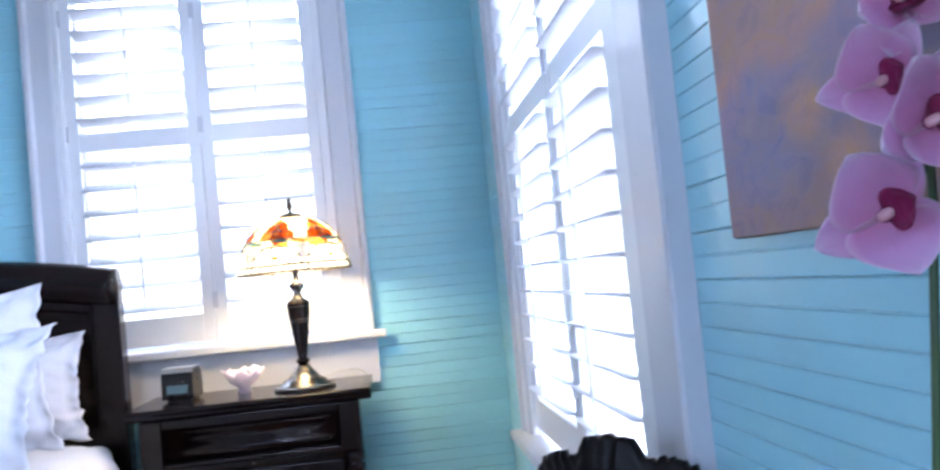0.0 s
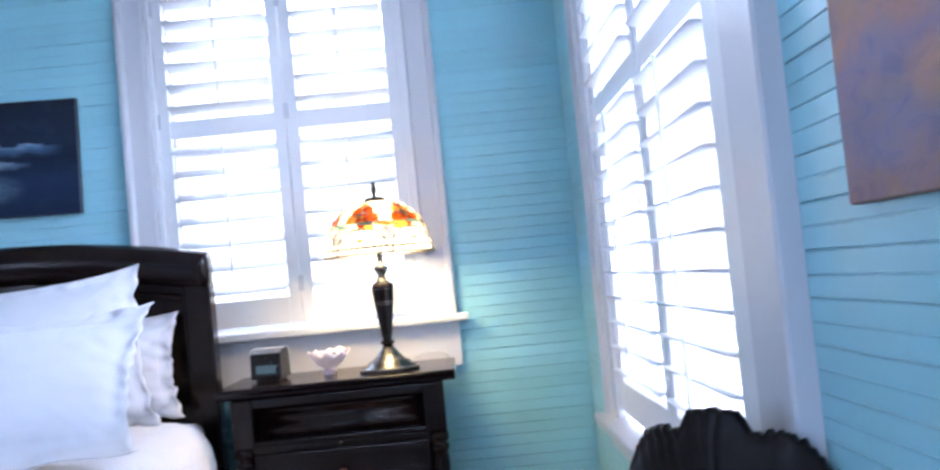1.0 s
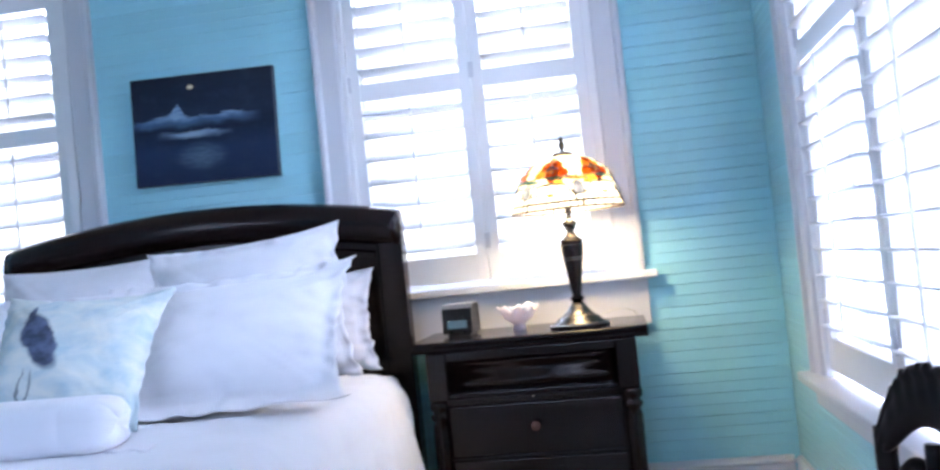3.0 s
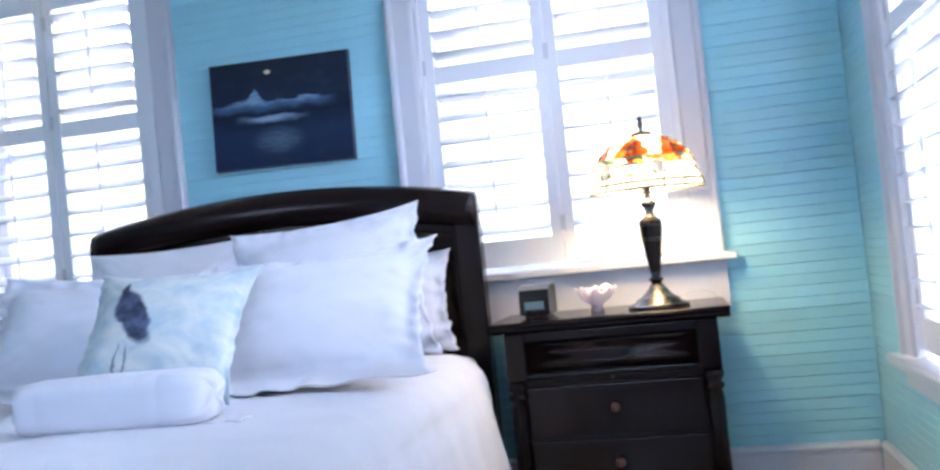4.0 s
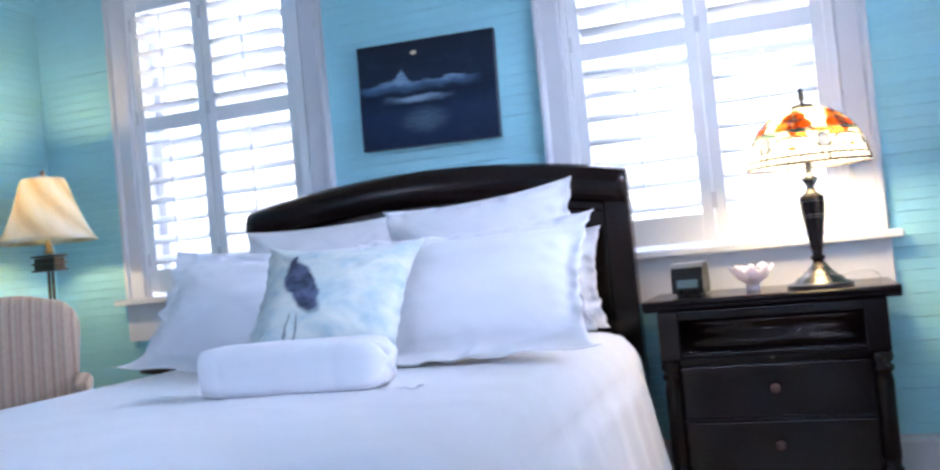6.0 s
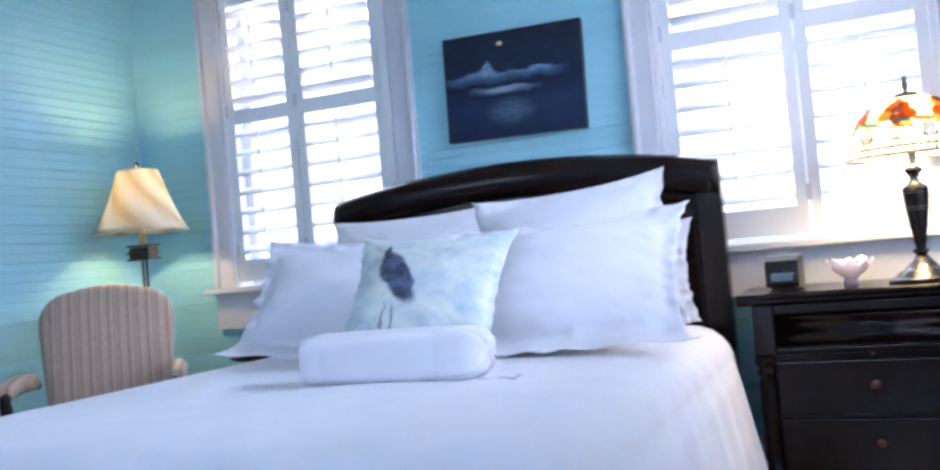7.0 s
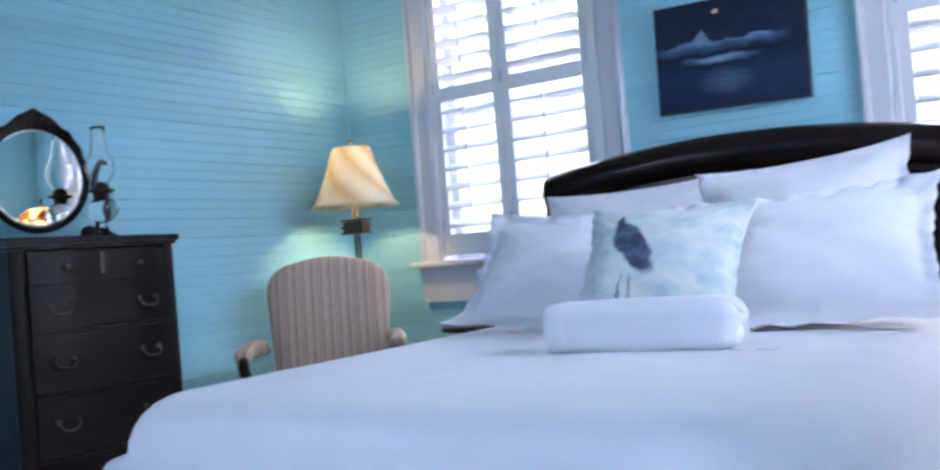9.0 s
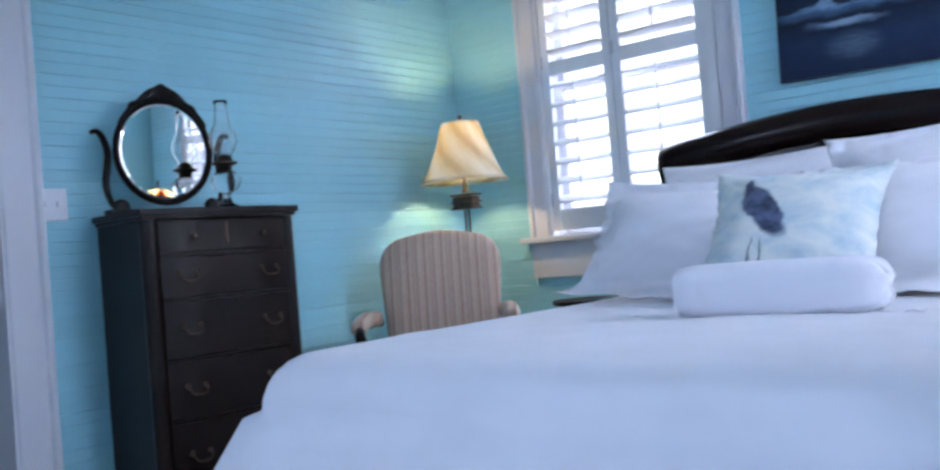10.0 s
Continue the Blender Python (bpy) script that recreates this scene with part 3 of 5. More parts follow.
def window(name, m, w, z_sill, z_top, apron, label, case_r=CASE):
    """Casing, sill, apron, shutter frame, sash and panes; x from 0 to w along the wall, y outwards."""
    win = thing(name, m, label, "window", "", "structure")
    part("casing", upright(casing_profile(CASE), z_sill, z_top - CASE, 0), WHITE, win)
    part("casing", upright(casing_profile(case_r), z_sill, z_top - CASE, w, True), WHITE, win)
    part("casing", box(-0.02, w + 0.02, -0.036, 0.0, z_top - CASE, z_top + 0.02, bevel=0.004), WHITE, win)
    part("window_sill", box(-0.045, w + 0.045, -0.075, 0.12, z_sill - 0.030, z_sill, bevel=0.009, seg=3), WHITE, win)
    part("apron", box(-0.005, w + 0.005, -0.026, 0.0, apron, z_sill - 0.030, bevel=0.003), WHITE, win)
    i0, i1, zt = CASE, w - case_r, z_top - CASE
    part("jamb", box(i0 - 0.016, i0, 0.0, 0.20, z_sill, zt), WHITE, win)
    part("jamb", box(i1, i1 + 0.016, 0.0, 0.20, z_sill, zt), WHITE, win)
    part("jamb", box(i0 - 0.016, i1 + 0.016, 0.0, 0.20, zt, zt + 0.016), WHITE, win)
    mid = 0.5 * (z_sill + zt)
    for z0, z1, y in ((z_sill, mid + 0.02, 0.13), (mid - 0.02, zt, 0.165)):
        sash = bmesh.new()
        for d in ((i0, i0 + 0.045, z0, z1), (i1 - 0.045, i1, z0, z1), (i0 + 0.045, i1 - 0.045, z0, z0 + 0.05), (i0 + 0.045, i1 - 0.045, z1 - 0.04, z1)):
            box(d[0], d[1], y, y + 0.03, d[2], d[3], bm=sash)
        frame_part = part("sash", sash, WHITE, win)
        pane = part("pane", box(i0 + 0.045, i1 - 0.045, y + 0.013, y + 0.017, z0 + 0.05, z1 - 0.04), GLASS, frame_part)
        pane.visible_shadow = False
    return win


def shutter(m, x0, x1, z0, rails, z1, tilts, pitch, label):
    """One shutter leaf: stiles, rails at the given heights, tilting louvers and tilt rods. y = 0 is its room face."""
    leaf = thing("plantation_shutter", m, label, "shutter", "window shutters")
    s, th = 0.046, 0.028
    part("stile", box(x0, x0 + s, 0, th, z0, z1, bevel=0.003), SHUTTER, leaf)
    part("stile", box(x1 - s, x1, 0, th, z0, z1, bevel=0.003), SHUTTER, leaf)
    for z in (z0 + 0.16, 0.5 * (z0 + z1) + 0.12, z1 - 0.16):
        part("hinge", box(x0 - 0.010, x0 + 0.012, -0.0045, 0.001, z - 0.032, z + 0.032, bevel=0.001), WHITE, leaf, "small white hinge")
    lm = louver_mesh(x1 - x0 - 2 * s - 0.004)
    for a, b in rails:
        part("rail", box(x0 + s, x1 - s, 0.001, th - 0.001, a, b, bevel=0.003), SHUTTER, leaf)
    for (a0, a1), (b0, b1), tilt in zip(rails, rails[1:], tilts):
        span = b0 - a1
        n = max(1, round(span / pitch))
        step = span / n
        for i in range(n):
            z = a1 + (i + 0.5) * step
            part("louver", lm, None, leaf, m=pose(x0 + s + 0.002, th / 2, z, tilt + 1.5 * math.sin(7 * i + 11 * x0)))
        dx = 0.5 * (x0 + x1)
        part("tilt_rod", box(dx - 0.0042, dx + 0.0042, -0.036, -0.028, a1 + 0.05, b0 - 0.03, bevel=0.002), SHUTTER, leaf)
    return leaf


def fitted_window(name, m, w, z_sill, z_top, apron, leaves, rails, tilts, label, pitch=0.0857, case_r=CASE):
    """tilts: for each leaf the slant of its lower and its upper louvers, in degrees."""
    window(name, m, w, z_sill, z_top, apron, label, case_r)
    i0, i1, zt = CASE, w - case_r, z_top - CASE
    fr = thing("shutter_frame", m, "white wooden frame that holds the shutter leaves", "shutter frame")
    for d in ((i0 + 0.001, leaves[0][0] - 0.002, z_sill + 0.001, zt), (leaves[-1][1] + 0.002, i1 - 0.001, z_sill + 0.001, zt), (leaves[0][0], leaves[-1][1], zt - 0.04, zt)):
        part("frame_bar", box(d[0], d[1], -0.016, 0.05, d[2], d[3], bevel=0.004), SHUTTER, fr)
    if len(leaves) > 1:
        part("mullion", box(leaves[0][1] + 0.002, leaves[1][0] - 0.002, 0.004, 0.024, z_sill + 0.02, zt - 0.042, bevel=0.002), SHUTTER, fr)
    for (x0, x1), slants in zip(leaves, tilts):
        shutter(m, x0, x1, z_sill + 0.022, rails, zt - 0.045, slants, pitch, "white wooden plantation shutter with tilted open louvers")


RAILS = [(0.967, 1.078), (1.760, 1.833), (2.36, 2.455)]
fitted_window("window_1", pose(WIN1["x0"], YW, 0), 1.280, 0.945, 2.62, 0.735, [(0.140, 0.655), (0.661, 1.130)], RAILS, [(30, -18), (25, -13)], "bright window with white casing beside the bed", 0.0935)
fitted_window("window_2", pose(WIN2["x0"], YW, 0), 1.197, 0.945, 2.62, 0.735, [(0.128, 0.537), (0.543, 1.030)], RAILS, [(29, -17), (29, -17)], "bright window with white casing by the corner", 0.0935)
fitted_window("window_3", pose(XR, WIN3["y1"], 0, 0, 0, -90), 1.860, 0.575, 2.62, 0.472, [(0.134, 0.864), (0.870, 1.530)], [(0.597, 0.70), (1.560, 1.628), (2.36, 2.455)], [(-7, -7), (-7, -7)], "tall bright window with white casing in the side wall", 0.0785, CASE3)
# south opening is out of view, added to let fill light in
window("fill_window_south", pose(0.10, YS, 0, 0, 0, 180), 2.10, 0.90, 2.62, 0.76, "unseen white sash window added in the far teal wall for fill light")
# invented west window behind the camera, there only for its fill lamp
window("fill_window_west", pose(XL, -2.90, 0, 0, 0, 90), 2.10, 0.90, 2.62, 0.76, "unseen white sash window added in the teal side wall for fill light")


# ---- the bed ----
BX0, BX1, HBY = -2.615, -0.950, 3.385
BCX = 0.5 * (BX0 + BX1)


def arch(x):
    u = (x - BCX) / (0.5 * (BX1 - BX0))
    return 1.362 - 0.085 * u * u


def make_bed():
    bed = thing("bed", pose(0, 0, 0), "dark espresso wooden sleigh bed with an arched headboard", "bed")
    roll = [(0.055, -0.150), (0.012, -0.145), (-0.006, -0.120), (-0.016, -0.085), (-0.014, -0.045), (0.004, -0.014), (0.034, 0.0), (0.066, -0.006), (0.088, -0.030), (0.090, -0.065), (0.080, -0.150)]
    bm = extrude(roll, BX0 + 0.004, BX1 - 0.004, steps=40, shape=lambda x, y, z: (x, HBY + y, arch(x) + z))
    part("top_rail", bm, ESPRESSO, bed, "glossy rolled top rail of the headboard", smooth=True)
    bm = extrude([(0.028, 0), (0.028, 1), (0.060, 1), (0.060, 0)], BX0 + 0.08, BX1 - 0.08, steps=24, shape=lambda x, y, z: (x, HBY + y, 0.25 + z * (arch(x) - 0.145 - 0.25)))
    part("panel", bm, ESPRESSO, bed)
    for x0, x1 in ((BX0, BX0 + 0.095), (BX1 - 0.095, BX1)):
        top = arch(0.5 * (x0 + x1)) - 0.13
        bm = box(x0, x1, HBY + 0.006, HBY + 0.082, 0.0, top, bevel=0.006)
        part("post", bm, ESPRESSO, bed)
        xi = x1 if x0 == BX0 else x0 - 0.014
        part("bead", box(xi, xi + 0.014, HBY + 0.012, HBY + 0.030, 0.3, top - 0.01, bevel=0.004), ESPRESSO, bed)
    bm = extrude([(0.012, -0.195), (0.010, -0.180), (0.020, -0.172), (0.028, -0.172), (0.028, -0.205), (0.020, -0.205)], BX0 + 0.11, BX1 - 0.11, steps=24, shape=lambda x, y, z: (x, HBY + y, arch(x) + z))
    part("moulding", bm, ESPRESSO, bed)
    for x in (BX0 + 0.03, BX1 - 0.06):
        part("side_rail", box(x, x + 0.03, 1.25, HBY, 0.20, 0.42, bevel=0.005), ESPRESSO, bed)
    part("mattress", box(BX0 + 0.04, BX1 - 0.04, 1.24, 3.36, 0.24, 0.655, bevel=0.06, seg=4), LINEN, bed, "white mattress", smooth=True)
    for x in (BX0 + 0.06, BX1 - 0.12):
        part("foot", box(x, x + 0.06, 1.28, 1.34, 0.0, 0.24, bevel=0.004), ESPRESSO, bed)
    return bed


make_bed()


def make_spread():
    """Bedspread: flat top, rounded edge, sides that fall to the floor in soft folds."""
    X0, X1, Y0, Y1, TOP, R = -2.70, -0.915, 1.12, 3.365, 0.690, 0.25
    cx, cy, hx, hy = 0.5 * (X0 + X1), 0.5 * (Y0 + Y1), 0.5 * (X1 - X0), 0.5 * (Y1 - Y0)
    N = 320
    corners = [(hx - R, -hy + R, -90), (hx - R, hy - R, 0), (-hx + R, hy - R, 90), (-hx + R, -hy + R, 180)]
    pts = []
    for (ccx, ccy, a0) in corners:
        for i in range(14):
            a = radians(a0 + 90 * i / 13)
            pts.append((ccx + R * math.cos(a), ccy + R * math.sin(a), math.cos(a), math.sin(a)))
    # resample evenly
    dense = []
    for i, p in enumerate(pts):
        q = pts[(i + 1) % len(pts)]
        L = math.hypot(q[0] - p[0], q[1] - p[1])
        k = max(1, int(L / 0.012))
        for j in range(k):
            t = j / k
            nx, ny = p[2] + (q[2] - p[2]) * t, p[3] + (q[3] - p[3]) * t
            l = math.hypot(nx, ny)
            dense.append((p[0] + (q[0] - p[0]) * t, p[1] + (q[1] - p[1]) * t, nx / l, ny / l))
    outline = [dense[int(i * len(dense) / N)] for i in range(N)]
    levels = []
    for s in (0.02, 0.15, 0.3, 0.45, 0.6, 0.72, 0.82, 0.90, 0.95):
        levels.append(("top", s))
    for a in (0, 15, 30, 45, 60, 75, 90):
        levels.append(("edge", a))
    for zz in (0.525, 0.49, 0.43, 0.36, 0.28, 0.20, 0.12, 0.03):
        levels.append(("side", zz))
    ER = 0.135
    bm = bmesh.new()
    rings = []
    for kind, val in levels:
        ring = []
        for i, (px, py, nx, ny) in enumerate(outline):
            if kind == "top":
                x, y = px * val - nx * ER * val, py * val - ny * ER * val
                z = TOP + 0.010 * (noise.noise((x * 2.2, y * 2.2, 3.0)) + 0.5 * noise.noise((x * 6, y * 6, 1.0))) - 0.012 * val ** 6
            else:
                if kind == "edge":
                    a = radians(val)
                    o, z, w = -ER + ER * math.sin(a), TOP - 0.012 - ER * (1 - math.cos(a)), 0.1 * val / 90
                else:
                    z = val
                    w = 0.1 + (0.60 - val) * 1.5
                    o = 0.004 + (0.60 - val) * ((0.19 if px > 0.5 * hx else 0.10) + 0.66 * max(0.0, min(1.0, (-py - hy + 0.45) / 0.35)) * (0.35 + 0.65 * min(1.0, abs(px) / hx) ** 4))
                s = i / N
                fold = 0.025 * w * (math.sin(2 * math.pi * 23 * s + 2 * math.sin(2 * math.pi * 5 * s)) + 0.7 * math.sin(2 * math.pi * 41 * s + 1.3) + 1.6 * noise.noise((px * 3, py * 3, z)))
                if px > 0.5 * hx and py > -hy + 0.5:
                    fold *= 0.35
                if py > hy - 0.3:
                    fold, o = 0.2 * fold, min(o, 0.004)
                x, y = px + nx * (o + fold), py + ny * (o + fold)
            ring.append(bm.verts.new((cx + x, cy + y, z)))
        rings.append(ring)
    for a, b in zip(rings, rings[1:]):
        for i in range(N):
            bm.faces.new((a[i], a[(i + 1) % N], b[(i + 1) % N], b[i]))
    bm.faces.new(rings[0])
    ob = part("bedspread", bm, SPREAD, None, smooth=True)
    return tagged(ob, "white cotton bedspread hanging in soft folds over the bed", "bedspread")


make_spread()


def pillow_mesh(w, h, t, pinch=0.05, flange=0.0, seed=0, wrinkle=0.006, nu=56, nv=44, ear=0.04, hem=0.0, lean=0.0, taper=0.0):
    """A stuffed pillow: x across, z up from 0 to h, y thick; edges drawn in between pointed corners; a flat flange may run
    round it, whose lower edge (hem) falls forward onto the bed when the pillow leans back by lean degrees."""
    bm = bmesh.new()
    uvl = bm.loops.layers.uv.new("UVMap")
    grids, uvs = [], {}
    fx, fz = 1 - flange / (w / 2), 1 - flange / (h / 2)
    sl, cl = math.sin(radians(lean)), math.cos(radians(lean))
    for sgn in (-1, 1):
        g = []
        for j in range(nv + 1):
            row = []
            for i in range(nu + 1):
                u, v = -1 + 2 * i / nu, -1 + 2 * j / nv
                au, av = min(1, abs(u) / fx), min(1, abs(v) / fz)
                body = (max(0, 1 - au ** 2.4) ** 0.62) * (max(0, 1 - av ** 2.4) ** 0.62)
                corner = (abs(u) * abs(v)) ** 4
                x = w / 2 * u * (1 - pinch * (1 - v * v) * abs(u) ** 3 + ear * corner)
                z = h / 2 * v * (1 - pinch * (1 - u * u) * abs(v) ** 3 + ear * corner)
                x *= 1 - taper * (v + 1) / 2
                wr = wrinkle * (noise.noise((u * 2.4 + seed, v * 2.4, sgn * 2.0)) + 0.6 * noise.noise((u * 6 + seed, v * 5, 5.0 * sgn)))
                # creases that run in from the corners
                diag = abs(abs(u) - abs(v))
                wr += 0.9 * wrinkle * math.cos(diag * 34 + seed) * math.exp(-(diag / 0.16) ** 2) * min(1.0, (abs(u) * abs(v)) * 2.2)
                edge = (0.010 + 0.42 * flange) * noise.noise((u * 7 + seed, v * 7, 9.0)) * max(abs(u), abs(v)) ** 5
                y = sgn * (t / 2 * body + 0.0025) + wr * body ** 0.5 + edge
                x, z = x + 0.3 * edge, z + h / 2 + 0.3 * edge
                if hem and v < -fz:
                    k = (-v - fz) / (1 - fz)
                    ripple = 0.5 + 0.5 * math.sin(17 * u + seed + 1.5 * math.sin(5 * u))
                    y0, z0 = -hem * (0.75 + 0.35 * ripple), 0.004 + 0.012 * ripple
                    ey, ez = y0, (z0 + y0 * sl) / cl
                    x *= 1 + 0.08 * k
                    y, z = y + (ey + sgn * 0.0015 - y) * k, z + (ez - z) * k
                vert = bm.verts.new((x, y, z))
                uvs[vert] = ((u + 1) / 2, (v + 1) / 2)
                row.append(vert)
            g.append(row)
        grids.append(g)
    f, b = grids
    for g in grids:
        for j in range(nv):
            for i in range(nu):
                bm.faces.new((g[j][i], g[j][i + 1], g[j + 1][i + 1], g[j + 1][i]))
    rim = [(0, i) for i in range(nu + 1)] + [(j, nu) for j in range(1, nv + 1)] + [(nv, i) for i in range(nu - 1, -1, -1)] + [(j, 0) for j in range(nv - 1, 0, -1)]
    for (j0, i0), (j1, i1) in zip(rim, rim[1:] + rim[:1]):
        bm.faces.new((f[j0][i0], f[j1][i1], b[j1][i1], b[j0][i0]))
    for face in bm.faces:
        for lp in face.loops:
            lp[uvl].uv = uvs[lp.vert]
    return bm


def pillow(label, m, w, h, t, group="bed pillows", **kw):
    mat = kw.pop("material", LINEN)
    ob = part("pillow", pillow_mesh(w, h, t, **kw), mat, None, smooth=True)
    ob.matrix_world = m
    return tagged(ob, label, "pillow", group)


TOPZ = 0.688
pillow("white cotton pillow with a scalloped flange against the headboard", pose(-1.430, 3.265, TOPZ - 0.002, -7, -1.0, 2), 0.74, 0.365, 0.15, seed=3, flange=0.040, ear=0.05)
pillow("plump white cotton pillow standing upright in the row", pose(-1.395, 2.930, TOPZ + 0.004, -9, -4.0, 1), 0.72, 0.515, 0.19, seed=1, pinch=0.06, ear=0.045, flange=0.030, taper=0.05)
pillow("plump white cotton pillow standing upright in the row", pose(-2.135, 3.130, TOPZ, -12, -1.0, 2), 0.72, 0.505, 0.19, seed=2, pinch=0.06, ear=0.015)
pillow("large white pillow sham with a rippled flat flange", pose(-1.335, 2.405, TOPZ + 0.006, -43, -2.0, 4), 0.78, 0.525, 0.18, seed=4, flange=0.050, pinch=0.06, wrinkle=0.007, ear=0.055, hem=0.070, lean=43)
pillow("large white pillow sham with a rippled flat flange", pose(-2.115, 2.480, TOPZ + 0.004, -25, 4.0, -2), 0.80, 0.425, 0.18, seed=5, flange=0.045, pinch=0.05, wrinkle=0.006, ear=0.04, hem=0.075, lean=25, taper=0.10)
tagged(pillow("pale blue printed cushion with a dark oval motif", pose(-1.680, 2.190, TOPZ + 0.010, -36, 2.0, 2), 0.495, 0.445, 0.16, group="", seed=6, pinch=0.08, material=CUSHION, wrinkle=0.007, ear=0.05, flange=0.012), category="cushion")


def make_bolster():
    """A squarish neck roll: x along it, resting on z = 0; its cover is seamed near both ends and gathered beyond."""
    L, A, B, SEG = 0.46, 0.080, 0.067, 56

    def skin(stations, bm):
        rings = []
        for x, k, ripple in stations:
            ring = []
            for i in range(SEG):
                a = 2 * math.pi * i / SEG
                ca, sa = math.copysign(abs(math.cos(a)) ** 0.52, math.cos(a)), math.copysign(abs(math.sin(a)) ** 0.52, math.sin(a))
                r = k * (1 + ripple * math.sin(8 * a + 2 * math.sin(3 * a)) + 0.030 * noise.noise((x * 9, 2 * ca, 2 * sa)))
                ring.append(bm.verts.new((x + 0.10 * ripple * math.sin(5 * a), A * r * ca, max(0.001, B + B * r * sa))))
            rings.append(ring)
        for p0, p1 in zip(rings, rings[1:]):
            for i in range(SEG):
                bm.faces.new((p0[i], p0[(i + 1) % SEG], p1[(i + 1) % SEG], p1[i]))
        bm.faces.new(rings[0][::-1])
        bm.faces.new(rings[-1])
        return bm

    roll = thing("bolster", pose(-1.60, 1.965, TOPZ - 0.004, 0, 0, 3), "small white cotton neck roll lying on the bed", "bolster")
    h = L / 2
    body = [(-h - 0.004, 0.25, 0), (-h - 0.008, 0.78, 0), (-h + 0.000, 0.92, 0), (-h + 0.030, 0.975, 0), (-h + 0.055, 0.985, 0), (-h + 0.060, 0.965, 0), (-h + 0.065, 0.985, 0)]
    body += [(-h + 0.065 + (L - 0.155) * i / 12, 0.985 + 0.03 * math.sin(math.pi * i / 12), 0) for i in range(1, 12)]
    body += [(h - 0.090, 0.985, 0), (h - 0.085, 0.960, 0), (h - 0.080, 0.985, 0.004), (h - 0.045, 0.985, 0.012), (h - 0.012, 0.95, 0.022), (h + 0.012, 0.86, 0.035), (h + 0.028, 0.66, 0.05), (h + 0.033, 0.40, 0.06), (h + 0.026, 0.15, 0.06)]
    part("roll", skin(body, bmesh.new()), LINEN, roll, smooth=True)
    tail = bmesh.new()
    rows = []
    for i in range(9):
        x, wd = h + 0.010 + 0.0125 * i, 0.030 + 0.008 * math.sin(1.1 * i)
        zs = [0.007 + 0.004 * math.sin(1.3 * i + 2.0 * k) for k in range(5)]
        ys = [-0.020 - wd + 2 * wd * k / 4 for k in range(5)]
        rows.append([tail.verts.new((x, y, z)) for y, z in zip(ys, zs)] + [tail.verts.new((x, y, z - 0.004)) for y, z in zip(ys[::-1], zs[::-1])])
    for p0, p1 in zip(rows, rows[1:]):
        for k in range(10):
            tail.faces.new((p0[k], p0[(k + 1) % 10], p1[(k + 1) % 10], p1[k]))
    tail.faces.new(rows[0][::-1])
    tail.faces.new(rows[-1])
    part("cover_end", tail, LINEN, roll, "loose flat end of the cover on the bed", smooth=True)
    return roll


make_bolster()


# ---- the chest beside the bed ----
def turned_column(z0, z1, r):
    h = z1 - z0
    prof = [(r * 0.9, 0), (r * 1.15, 0.01), (r * 1.15, 0.03), (r * 0.8, 0.038), (r * 1.1, 0.055), (r * 1.1, 0.07), (r * 0.8, 0.08), (r * 0.98, 0.11), (r * 0.93, h * 0.5), (r * 0.98, h - 0.10), (r * 0.8, h - 0.075), (r * 1.1, h - 0.066), (r * 1.1, h - 0.052), (r * 0.8, h - 0.045), (r * 1.15, h - 0.03), (r * 1.15, h - 0.01), (r * 0.95, h)]
    return lathe([(a, z0 + b) for a, b in prof], 24)


def knob(r):
    return lathe([(r * 0.5, 0), (r * 0.45, r * 0.6), (r * 0.8, r * 0.9), (r, r * 1.3), (r * 0.85, r * 1.8), (r * 0.3, r * 2.0)], 20)


